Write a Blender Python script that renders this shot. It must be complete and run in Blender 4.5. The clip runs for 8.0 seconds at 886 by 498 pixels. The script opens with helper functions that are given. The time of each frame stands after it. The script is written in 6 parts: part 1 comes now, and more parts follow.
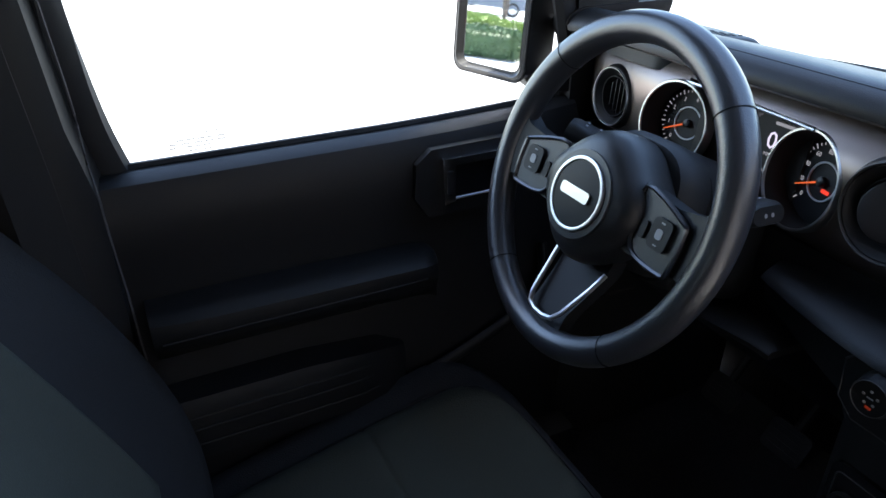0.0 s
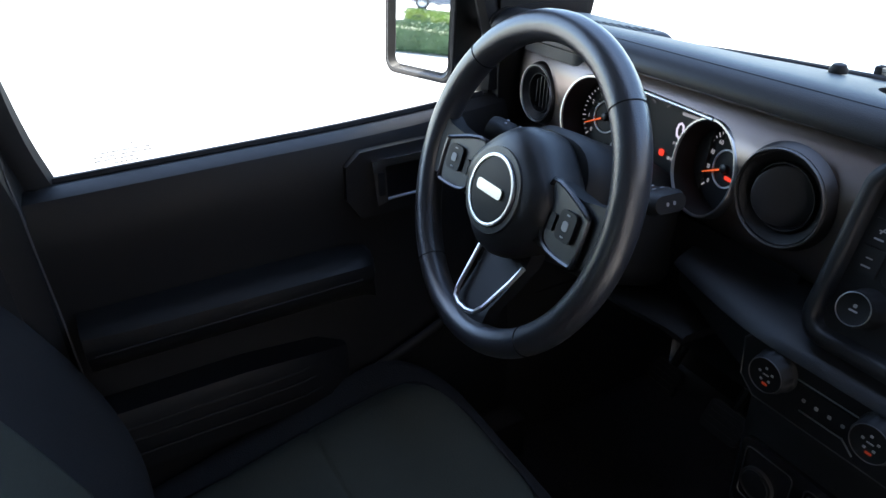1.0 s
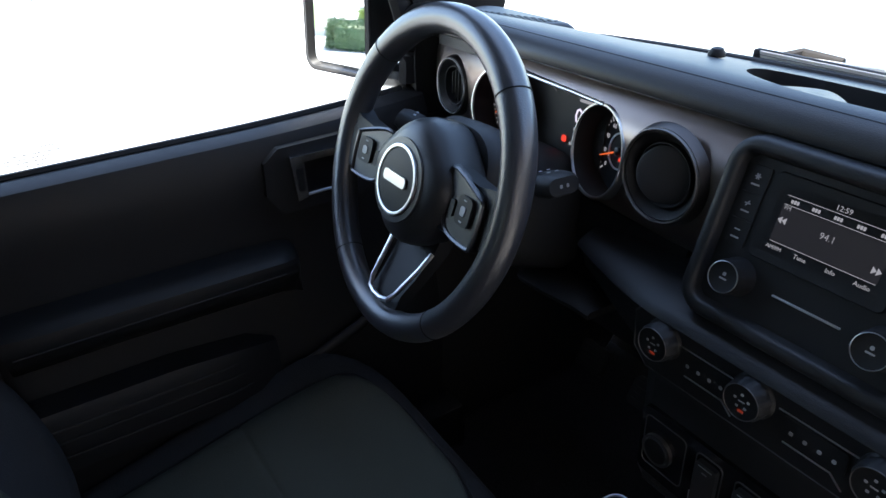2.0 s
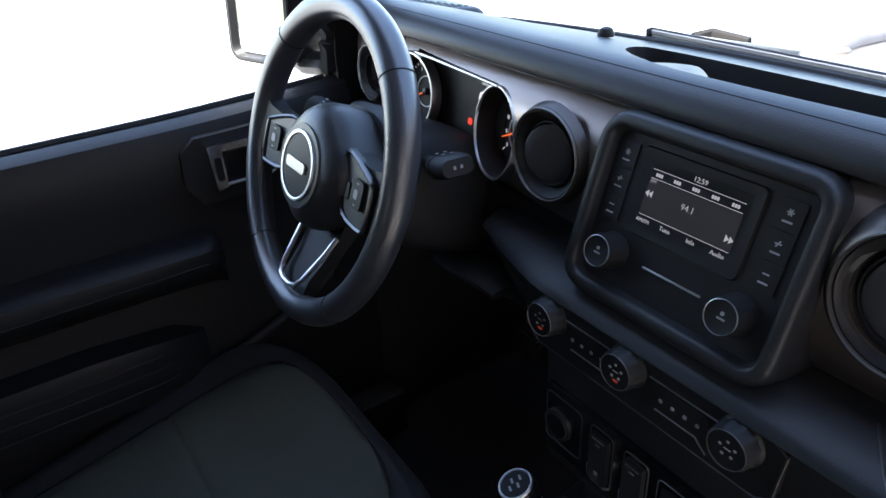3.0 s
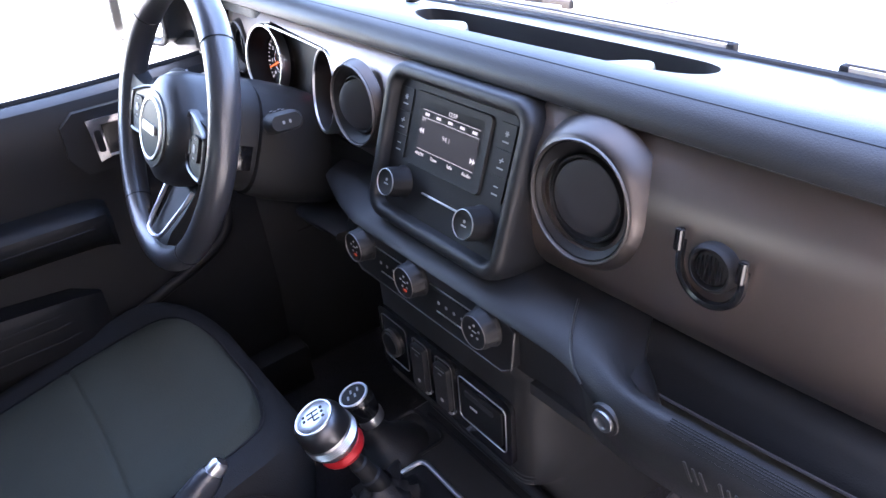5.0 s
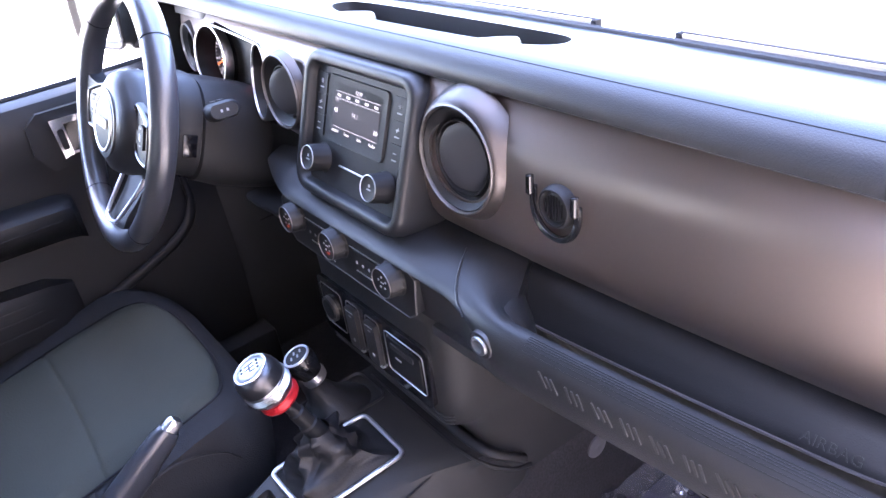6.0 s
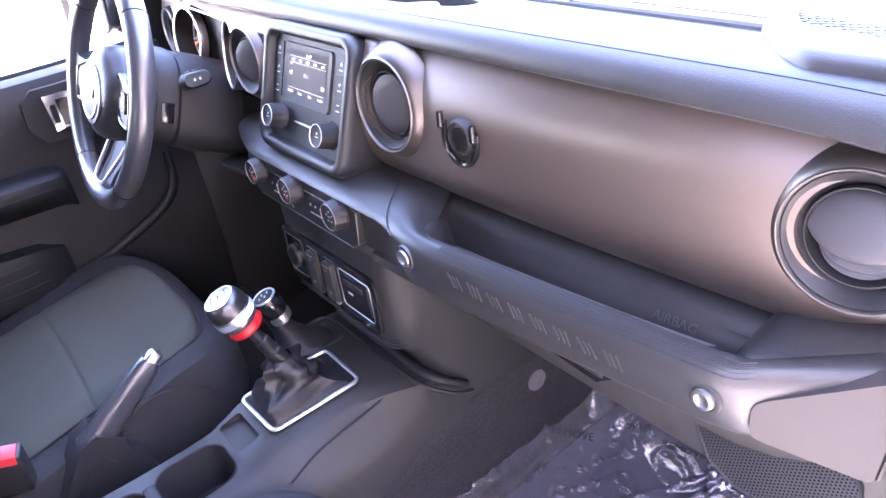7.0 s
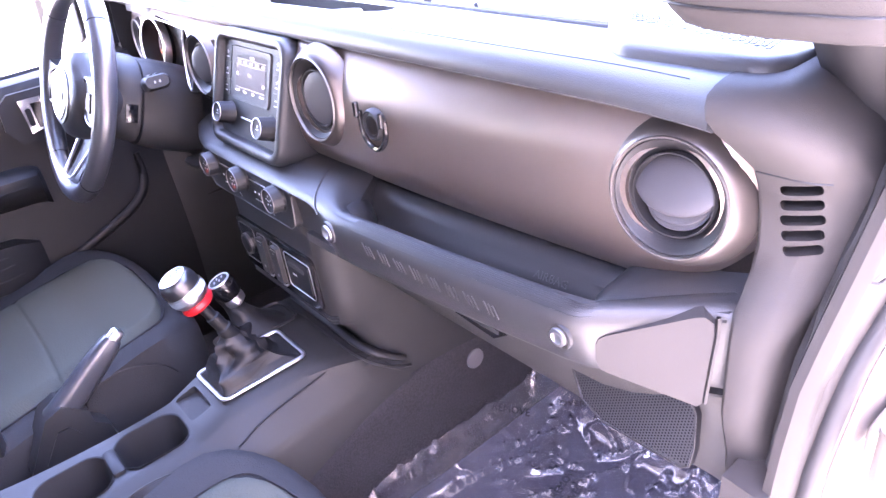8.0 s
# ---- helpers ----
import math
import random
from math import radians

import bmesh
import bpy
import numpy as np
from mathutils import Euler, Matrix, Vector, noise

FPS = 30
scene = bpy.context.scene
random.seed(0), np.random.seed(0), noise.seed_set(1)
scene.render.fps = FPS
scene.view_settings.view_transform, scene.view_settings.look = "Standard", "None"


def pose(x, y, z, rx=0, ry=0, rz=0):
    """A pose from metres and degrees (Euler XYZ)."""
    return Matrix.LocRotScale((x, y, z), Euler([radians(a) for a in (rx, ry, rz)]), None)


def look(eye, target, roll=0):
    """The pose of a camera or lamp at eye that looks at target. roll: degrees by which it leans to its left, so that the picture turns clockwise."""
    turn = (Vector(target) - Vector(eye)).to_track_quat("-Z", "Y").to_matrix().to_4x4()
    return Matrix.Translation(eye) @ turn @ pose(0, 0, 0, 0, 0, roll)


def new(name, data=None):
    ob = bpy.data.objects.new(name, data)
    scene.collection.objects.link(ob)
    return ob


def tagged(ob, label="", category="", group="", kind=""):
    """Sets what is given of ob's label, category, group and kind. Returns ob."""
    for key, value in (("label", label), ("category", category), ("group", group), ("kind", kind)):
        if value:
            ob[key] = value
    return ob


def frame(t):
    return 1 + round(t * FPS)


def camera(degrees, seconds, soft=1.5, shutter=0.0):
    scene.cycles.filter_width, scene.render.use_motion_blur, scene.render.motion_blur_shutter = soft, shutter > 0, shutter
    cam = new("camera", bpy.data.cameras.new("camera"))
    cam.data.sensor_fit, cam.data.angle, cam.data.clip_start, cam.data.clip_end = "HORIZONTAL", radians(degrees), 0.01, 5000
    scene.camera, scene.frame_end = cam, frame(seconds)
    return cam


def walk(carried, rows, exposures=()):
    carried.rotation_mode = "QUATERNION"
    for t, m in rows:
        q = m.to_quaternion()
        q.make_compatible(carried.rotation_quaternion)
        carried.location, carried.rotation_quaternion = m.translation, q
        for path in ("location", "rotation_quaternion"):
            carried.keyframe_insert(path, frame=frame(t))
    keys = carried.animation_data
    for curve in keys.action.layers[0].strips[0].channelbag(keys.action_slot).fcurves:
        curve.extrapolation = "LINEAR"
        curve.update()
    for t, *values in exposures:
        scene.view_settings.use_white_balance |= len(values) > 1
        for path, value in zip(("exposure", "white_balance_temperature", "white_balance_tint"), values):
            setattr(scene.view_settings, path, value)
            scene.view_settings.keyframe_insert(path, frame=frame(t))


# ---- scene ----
cam = camera(65.0, 8.0)
PATH = [
    (0, (-0.014, -0.146, 1.49), (0.754, 1.428, 0.524), -0.1),
    (0.5, (0.01, -0.168, 1.494), (0.796, 1.396, 0.526), -1.0),
    (1, (0.034, -0.188, 1.496), (0.856, 1.358, 0.529), -1.6),
    (1.5, (0.053, -0.214, 1.495), (0.919, 1.31, 0.532), -1.7),
    (2.8, (0.127, -0.287, 1.489), (1.064, 1.175, 0.497), -3.3),
    (3, (0.143, -0.301, 1.485), (1.078, 1.162, 0.493), -3.2),
    (3.5, (0.169, -0.339, 1.486), (1.134, 1.097, 0.481), -3.5),
    (4, (0.187, -0.375, 1.48), (1.158, 1.048, 0.463), -4.0),
    (4.5, (0.204, -0.429, 1.48), (1.177, 0.982, 0.449), -4.9),
    (4.7, (0.202, -0.454, 1.482), (1.187, 0.946, 0.448), -4.6),
    (5.8, (0.215, -0.594, 1.484), (1.203, 0.807, 0.454), -6.7),
    (6, (0.216, -0.62, 1.483), (1.209, 0.776, 0.452), -7.2),
    (6.5, (0.2, -0.696, 1.477), (1.198, 0.695, 0.442), -8.2),
    (7, (0.181, -0.77, 1.47), (1.184, 0.624, 0.445), -7.7),
    (7.5, (0.176, -0.84, 1.47), (1.191, 0.563, 0.47), -7.3),
    (8, (0.181, -0.905, 1.469), (1.215, 0.492, 0.478), -7.7),
]
walk(cam, [(t, look(eye, target, roll)) for t, eye, target, roll in PATH],
     exposures=[(0, 2.82, 6500, 10), (1.5, 2.92, 6500, 10), (3.0, 3.2, 6500, 12), (4.5, 4.2, 6500, 20), (6.0, 5.40, 6500, 29), (7.0, 6.0, 6600, 36), (8.0, 6.42, 6600, 42)])

# ---- light ----
SUN_TO = Vector((-0.50, 0.05, 0.86)).normalized()
world = bpy.data.worlds.new("sky")
scene.world = world
world.use_nodes = True
wn = world.node_tree.nodes
sky = wn.new("ShaderNodeTexSky")
sky.sky_type = "NISHITA"
sky.sun_disc = False
sky.sun_elevation = math.asin(SUN_TO.z)
sky.sun_rotation = math.atan2(SUN_TO.x, SUN_TO.y)
world.node_tree.links.new(sky.outputs[0], wn["Background"].inputs[0])
wn["Background"].inputs[1].default_value = 0.15
sun = new("sun", bpy.data.lights.new("sun", "SUN"))
sun.data.energy, sun.data.angle, sun.data.color = 3.4, radians(0.5), (1.0, 0.95, 0.88)
sun.matrix_world = look(SUN_TO * 20, (0, 0, 0))


# ---- materials ----
def material(name, color, rough=0.5, metal=0.0, grain=0.0, grain_size=0.001, vary=0.15, vary_size=0.12, spec=0.5, coat=0.0, blotch=0.0, weave=0.0):
    """A procedural surface: colour that varies at two scales, uneven gloss and fine relief."""
    m = bpy.data.materials.new(name)
    m.use_nodes = True
    nt = m.node_tree
    n, l = nt.nodes, nt.links
    b = n["Principled BSDF"]
    b.inputs["Metallic"].default_value = metal
    b.inputs["Specular IOR Level"].default_value = spec
    b.inputs["Coat Weight"].default_value = coat
    b.inputs["Coat Roughness"].default_value = 0.12
    co = n.new("ShaderNodeTexCoord")
    big = n.new("ShaderNodeTexNoise")
    big.inputs["Scale"].default_value = 1 / vary_size
    big.inputs["Detail"].default_value = 6
    l.new(co.outputs["Object"], big.inputs["Vector"])
    fine = n.new("ShaderNodeTexNoise")
    fine.inputs["Scale"].default_value = 1 / grain_size
    fine.inputs["Detail"].default_value = 3
    l.new(co.outputs["Object"], fine.inputs["Vector"])
    mix = n.new("ShaderNodeMixRGB")
    mix.inputs[1].default_value = (*[c * (1 - vary) for c in color], 1)
    mix.inputs[2].default_value = (*[min(1, c * (1 + vary)) for c in color], 1)
    l.new(big.outputs[0], mix.inputs[0])
    last = mix
    if blotch:
        two = n.new("ShaderNodeMixRGB")
        two.blend_type = "MULTIPLY"
        two.inputs[0].default_value = blotch
        ramp = n.new("ShaderNodeValToRGB")
        ramp.color_ramp.elements[0].position, ramp.color_ramp.elements[1].position = 0.35, 0.65
        l.new(fine.outputs[0], ramp.inputs[0])
        l.new(last.outputs[0], two.inputs[1])
        l.new(ramp.outputs[0], two.inputs[2])
        last = two
    l.new(last.outputs[0], b.inputs["Base Color"])
    span = n.new("ShaderNodeMapRange")
    span.inputs["To Min"].default_value, span.inputs["To Max"].default_value = max(0.02, rough * 0.85), min(1, rough * 1.15)
    l.new(big.outputs[0], span.inputs["Value"])
    l.new(span.outputs[0], b.inputs["Roughness"])
    if grain or weave:
        bump = n.new("ShaderNodeBump")
        bump.inputs["Strength"].default_value = grain or weave
        bump.inputs["Distance"].default_value = 0.0006
        if weave:
            wave = n.new("ShaderNodeTexVoronoi")
            wave.inputs["Scale"].default_value = 1 / grain_size
            l.new(co.outputs["Object"], wave.inputs["Vector"])
            l.new(wave.outputs["Distance"], bump.inputs["Height"])
        else:
            l.new(fine.outputs[0], bump.inputs["Height"])
        l.new(bump.outputs[0], b.inputs["Normal"])
    return m


def glowing(name, color, strength):
    m = material(name, (0.02, 0.02, 0.02), 0.55, spec=0.15)
    b = m.node_tree.nodes["Principled BSDF"]
    b.inputs["Emission Color"].default_value = (*color, 1)
    b.inputs["Emission Strength"].default_value = strength
    return m


def clear_pane(name, tint, gloss=0.03, rough=0.01, wrinkle=0.0, haze=0.0):
    """Thin clear sheet: straight through, with a Fresnel gloss."""
    m = bpy.data.materials.new(name)
    m.use_nodes = True
    nt = m.node_tree
    n, l = nt.nodes, nt.links
    n.remove(n["Principled BSDF"])
    thru, shine, fres, mix = n.new("ShaderNodeBsdfTransparent"), n.new("ShaderNodeBsdfGlossy"), n.new("ShaderNodeLayerWeight"), n.new("ShaderNodeMixShader")
    thru.inputs[0].default_value = (*tint, 1)
    shine.inputs["Roughness"].default_value = rough
    fres.inputs["Blend"].default_value = 0.5
    power, scale = n.new("ShaderNodeMath"), n.new("ShaderNodeMath")
    power.operation, scale.operation = "POWER", "MULTIPLY_ADD"
    power.inputs[1].default_value = 4.0
    scale.inputs[1].default_value, scale.inputs[2].default_value = 0.8, gloss
    l.new(fres.outputs["Facing"], power.inputs[0])
    l.new(power.outputs[0], scale.inputs[0])
    if wrinkle:
        co, noi, bump = n.new("ShaderNodeTexCoord"), n.new("ShaderNodeTexNoise"), n.new("ShaderNodeBump")
        noi.inputs["Scale"].default_value = 22
        noi.inputs["Detail"].default_value = 5
        noi.inputs["Distortion"].default_value = 1.5
        bump.inputs["Strength"].default_value, bump.inputs["Distance"].default_value = wrinkle, 0.01
        l.new(co.outputs["Object"], noi.inputs["Vector"])
        l.new(noi.outputs[0], bump.inputs["Height"])
        l.new(bump.outputs[0], shine.inputs["Normal"])
        l.new(bump.outputs[0], fres.inputs["Normal"])
    l.new(scale.outputs[0], mix.inputs[0])
    l.new(thru.outputs[0], mix.inputs[1])
    l.new(shine.outputs[0], mix.inputs[2])
    out = mix
    if haze:
        dif, mix2 = n.new("ShaderNodeBsdfDiffuse"), n.new("ShaderNodeMixShader")
        dif.inputs[0].default_value = (0.5, 0.5, 0.55, 1)
        mix2.inputs[0].default_value = haze
        l.new(mix.outputs[0], mix2.inputs[1])
        l.new(dif.outputs[0], mix2.inputs[2])
        out = mix2
    l.new(out.outputs[0], n["Material Output"].inputs[0])
    return m


SOFT = material("soft_touch_black", (0.0150, 0.0155, 0.0170), 0.42, grain=0.35, grain_size=0.0012, vary=0.2, spec=0.33)
PAD = material("soft_touch_pad", (0.0220, 0.0230, 0.0255), 0.43, grain=0.35, grain_size=0.0012, vary=0.15, spec=0.36)
PLASTIC = material("grained_black_plastic", (0.021, 0.021, 0.022), 0.40, grain=0.3, grain_size=0.0009, vary=0.2)
SATIN = material("satin_dark_grey_paint", (0.290, 0.236, 0.212), 0.37, metal=0.95, grain=0.05, grain_size=0.0006, vary=0.10, vary_size=0.2)
BEZEL = material("satin_dark_bezel", (0.080, 0.070, 0.066), 0.40, metal=0.85, grain=0.05, grain_size=0.0006, vary=0.10)
DARK = material("matt_black_plastic", (0.008, 0.008, 0.009), 0.52, grain=0.2, vary=0.2, spec=0.3)
GLOSS = material("gloss_black_plastic", (0.008, 0.008, 0.009), 0.14, vary=0.15)
LEATHER = material("black_wheel_leather", (0.033, 0.034, 0.039), 0.30, grain=0.40, grain_size=0.0016, vary=0.2, spec=1.0)
STITCH = material("grey_thread", (0.10, 0.10, 0.11), 0.7)
CHROME = material("brushed_silver_trim", (0.66, 0.66, 0.67), 0.36, metal=1.0, grain=0.05, vary=0.06)
POLISH = material("polished_chrome", (0.80, 0.80, 0.82), 0.20, metal=1.0, vary=0.04)
STEEL = material("satin_steel", (0.50, 0.50, 0.50), 0.32, metal=1.0, grain=0.15, grain_size=0.0005, vary=0.08)
FABRIC = material("olive_grey_seat_cloth", (0.051, 0.055, 0.045), 0.92, weave=0.7, grain_size=0.0022, vary=0.16, vary_size=0.09, spec=0.2)
BOLSTER = material("black_seat_cloth", (0.025, 0.025, 0.0265), 0.90, weave=0.7, grain_size=0.0019, vary=0.16, vary_size=0.09, spec=0.2)
CARPET = material("charcoal_carpet", (0.028, 0.027, 0.030), 0.97, grain=1.0, grain_size=0.003, vary=0.3, vary_size=0.05, spec=0.1, blotch=0.4)
MAT = material("blue_grey_mat", (0.040, 0.040, 0.056), 0.9, grain=0.8, grain_size=0.003, vary=0.25, vary_size=0.06, spec=0.2)
RUBBER = material("black_rubber", (0.013, 0.013, 0.014), 0.68, grain=0.2, vary=0.2, spec=0.3)
BOOT = material("black_vinyl_boot", (0.011, 0.011, 0.0125), 0.48, grain=0.6, grain_size=0.002, vary=0.25, spec=0.35)
RED = material("red_anodised_ring", (0.40, 0.015, 0.018), 0.30, metal=0.3, vary=0.08)
RED_PLASTIC = material("red_button_plastic", (0.55, 0.04, 0.05), 0.40, vary=0.1)
WHITE = material("white_print", (0.62, 0.62, 0.64), 0.5, vary=0.05)
GREY = material("pale_grey_print", (0.30, 0.30, 0.31), 0.5, vary=0.05)
PAINT = material("silver_car_paint", (0.30, 0.275, 0.25), 0.30, metal=0.6, vary=0.05, coat=0.6)
# The car's paint, darkened so the overlit jamb keeps its detail.
JAMB = material("darkened_beige_jamb_paint", (0.13, 0.113, 0.100), 0.45, metal=0.35, vary=0.12, coat=0.3)
DOOR = material("black_door_trim", (0.0088, 0.0088, 0.0097), 0.50, grain=0.3, grain_size=0.0009, vary=0.2, spec=0.32)
RIM = material("satin_vent_metal", (0.115, 0.108, 0.104), 0.42, metal=0.8, grain=0.08, grain_size=0.0006, vary=0.1)
TRIM = material("grey_pillar_plastic", (0.0255, 0.0237, 0.0232), 0.64, grain=0.3, grain_size=0.0009, vary=0.12, spec=0.13)
CONSOLE = material("console_plastic", (0.019, 0.019, 0.0195), 0.50, grain=0.35, grain_size=0.001, vary=0.2, spec=0.32)
# Pale beige, with the sunlight on the wiper blades put into the colour.
COWL = material("sunlit_beige_plastic", (0.62, 0.575, 0.49), 0.6, grain=0.3, grain_size=0.001, vary=0.25)
MATTE = material("matt_grained_plastic", (0.016, 0.016, 0.0165), 0.52, grain=0.35, grain_size=0.001, vary=0.2, spec=0.3)
HOLE_SHADE = material("hole_shade_black", (0.004, 0.004, 0.006), 0.9, spec=0.05)
PRINTED = material("faded_film_print", (0.005, 0.005, 0.008), 0.8, vary=0.4, vary_size=0.03, spec=0.25)
GLASS = clear_pane("window_glass", (0.93, 0.96, 0.95))
PRINT = clear_pane("window_print", (0.45, 0.45, 0.45), gloss=0.0)
ETCH = clear_pane("etched_print", (0.70, 0.70, 0.70), gloss=0.0)
TINTED = clear_pane("tinted_glass", (0.34, 0.36, 0.36))
FILM = clear_pane("clear_film", (0.88, 0.88, 0.92), gloss=0.13, rough=0.04, wrinkle=0.03, haze=0.065)
MIRROR = material("mirror_silver", (0.92, 0.93, 0.93), 0.02, metal=1.0, vary=0.01)
SCREEN = material("radio_display", (0.028, 0.0255, 0.023), 0.52, vary=0.2, spec=0.27)
GUNMETAL = material("satin_gunmetal", (0.085, 0.085, 0.090), 0.34, metal=0.9, grain=0.05, vary=0.1)
FLAP = material("blue_grey_flap_plastic", (0.024, 0.0235, 0.027), 0.52, grain=0.25, grain_size=0.0009, vary=0.15, spec=0.4)
NICKEL = material("dull_nickel", (0.34, 0.34, 0.35), 0.40, metal=1.0, grain=0.05, vary=0.08)
PEG = material("grey_plastic_and_highlight", (0.075, 0.073, 0.080), 0.6, grain=0.2, vary=0.15)
LIT_RADIO = glowing("lit_radio_marks", (0.85, 0.85, 0.95), 0.05)
LIT_WHITE = glowing("lit_white_marks", (0.85, 0.85, 0.95), 0.05)
LIT_BRIGHT = glowing("lit_bright_digit", (0.80, 0.74, 0.95), 0.16)
LIT_DIM = glowing("lit_dim_marks", (0.55, 0.52, 0.62), 0.018)
LIT_RED = glowing("lit_red_marks", (1.0, 0.06, 0.03), 0.14)
LIT_KNOB = glowing("lit_knob_marks", (1.0, 0.10, 0.04), 0.022)
LIT_ORANGE = glowing("lit_orange_needle", (1.0, 0.16, 0.04), 0.12)
CONCRETE = material("pale_concrete", (0.44, 0.435, 0.42), 0.85, grain=0.4, grain_size=0.01, vary=0.10, vary_size=1.2, blotch=0.12)
GRASS = material("lawn", (0.10, 0.16, 0.035), 0.9, vary=0.4, vary_size=0.4)
LEAF = material("hedge_leaf", (0.20, 0.27, 0.05), 0.6, vary=0.45, vary_size=0.25)
LEAF_DARK = material("hedge_leaf_dark", (0.075, 0.125, 0.05), 0.6, vary=0.45, vary_size=0.25)
BARK = material("tree_bark", (0.12, 0.09, 0.07), 0.9, grain=0.8, grain_size=0.02, vary=0.3)
CAR_DARK = material("dark_grey_car_paint", (0.05, 0.055, 0.065), 0.25, coat=0.7, vary=0.05)
CAR_BLUE = material("blue_grey_car_paint", (0.10, 0.12, 0.16), 0.25, coat=0.7, vary=0.05)
WALL = material("brown_render", (0.34, 0.29, 0.25), 0.9, grain=0.4, grain_size=0.01, vary=0.15, vary_size=0.8)
KERB = material("kerb_concrete", (0.45, 0.44, 0.42), 0.85, grain=0.4, grain_size=0.01, vary=0.15)

# ---- building kit ----
ORG = {}


def finish(bm, sharp=38):
    bmesh.ops.remove_doubles(bm, verts=bm.verts, dist=1e-6)
    bmesh.ops.recalc_face_normals(bm, faces=bm.faces)
    lim = radians(sharp)
    for f in bm.faces:
        f.smooth = True
    for e in bm.edges:
        if len(e.link_faces) == 2 and e.calc_face_angle(0) > lim:
            e.smooth = False


def thing(name, loc, label, category, group="", kind=""):
    ob = new(name)
    ob.empty_display_size = 0.05
    ob.location = loc
    ORG[ob.name] = Vector(loc)
    return tagged(ob, label, category, group, kind)


def part(name, bm, mat, parent=None, label="", sharp=38, category="", group="", kind=""):
    """One mesh object from bm (in world places), under a thing or a part, or at top level."""
    finish(bm, sharp)
    org = ORG[parent.name] if parent else Vector()
    bmesh.ops.translate(bm, verts=bm.verts, vec=-org)
    me = bpy.data.meshes.new(name)
    bm.to_mesh(me)
    bm.free()
    me.materials.append(mat)
    ob = new(name, me)
    if parent:
        ob.parent = parent
    ORG[ob.name] = org
    return tagged(ob, label, category, group, kind)


def poly(verts, faces):
    bm = bmesh.new()
    vs = [bm.verts.new(v) for v in verts]
    for f in faces:
        bm.faces.new([vs[i] for i in f])
    return bm


def joined(*bms):
    out = bmesh.new()
    for b in bms:
        me = bpy.data.meshes.new("t")
        b.to_mesh(me)
        b.free()
        out.from_mesh(me)
        bpy.data.meshes.remove(me)
    return out


def bevelled(bm, r, seg=2, limit=30):
    if r > 0:
        es = [e for e in bm.edges if len(e.link_faces) == 2 and e.calc_face_angle(0) > radians(limit)]
        bmesh.ops.bevel(bm, geom=es, offset=r, segments=seg, profile=0.5, affect="EDGES", clamp_overlap=True)
    return bm


def block(x0, x1, y0, y1, z0, z1, r=0.004, seg=2):
    bm = bmesh.new()
    bmesh.ops.create_cube(bm, size=1, matrix=Matrix.Translation(((x0 + x1) / 2, (y0 + y1) / 2, (z0 + z1) / 2)) @ Matrix.Diagonal((abs(x1 - x0), abs(y1 - y0), abs(z1 - z0), 1)))
    return bevelled(bm, r, seg)


def loft(secs, closed=True, caps=True, loop=False):
    bm = bmesh.new()
    rows = [[bm.verts.new(p) for p in s] for s in secs]
    n = len(rows[0])
    pairs = list(zip(rows, rows[1:])) + ([(rows[-1], rows[0])] if loop else [])
    for a, b in pairs:
        for i in range(n if closed else n - 1):
            j = (i + 1) % n
            bm.faces.new((a[i], a[j], b[j], b[i]))
    if caps and closed and not loop:
        bm.faces.new(rows[0][::-1])
        bm.faces.new(rows[-1])
    return bm


def lathe(profile, m=Matrix(), n=40, caps=False):
    """Profile of (radius, height) turned about the local z."""
    secs = [[m @ Vector((r * math.cos(2 * math.pi * i / n), r * math.sin(2 * math.pi * i / n), h)) for i in range(n)] for r, h in profile]
    return loft(secs, True, caps)


def prism(pts, h0, h1, m=Matrix(), r=0.0, seg=2):
    bm = loft([[m @ Vector((x, y, h)) for x, y in pts] for h in (h0, h1)])
    return bevelled(bm, r, seg, 40)


def rrect(w, h, r, n=4, cx=0.0, cy=0.0):
    out = []
    for k, (sx, sy) in enumerate(((1, 1), (-1, 1), (-1, -1), (1, -1))):
        for i in range(n + 1):
            a = math.pi / 2 * (k + i / n)
            out.append((cx + sx * (w / 2 - r) + r * math.cos(a), cy + sy * (h / 2 - r) + r * math.sin(a)))
    return out


def sweep(path, rad, n=10, closed=False, flat=1.0, up=(0, 0, 1)):
    """A tube along path; rad: one radius or one a point; flat: its height over its width."""
    path = [Vector(p) for p in path]
    k = len(path)
    rads = rad if isinstance(rad, (list, tuple)) else [rad] * k
    secs, ref = [], Vector(up)
    for i, p in enumerate(path):
        a = path[(i - 1) % k] if closed or i else path[0]
        b = path[(i + 1) % k] if closed or i < k - 1 else path[-1]
        d = (b - a).normalized()
        s = d.cross(ref)
        if s.length < 1e-4:
            s = d.cross(Vector((1, 0, 0.3)))
        s.normalize()
        u = s.cross(d).normalized()
        secs.append([p + rads[i] * (s * math.cos(2 * math.pi * j / n) + u * flat * math.sin(2 * math.pi * j / n)) for j in range(n)])
    return loft(secs, True, True, closed)


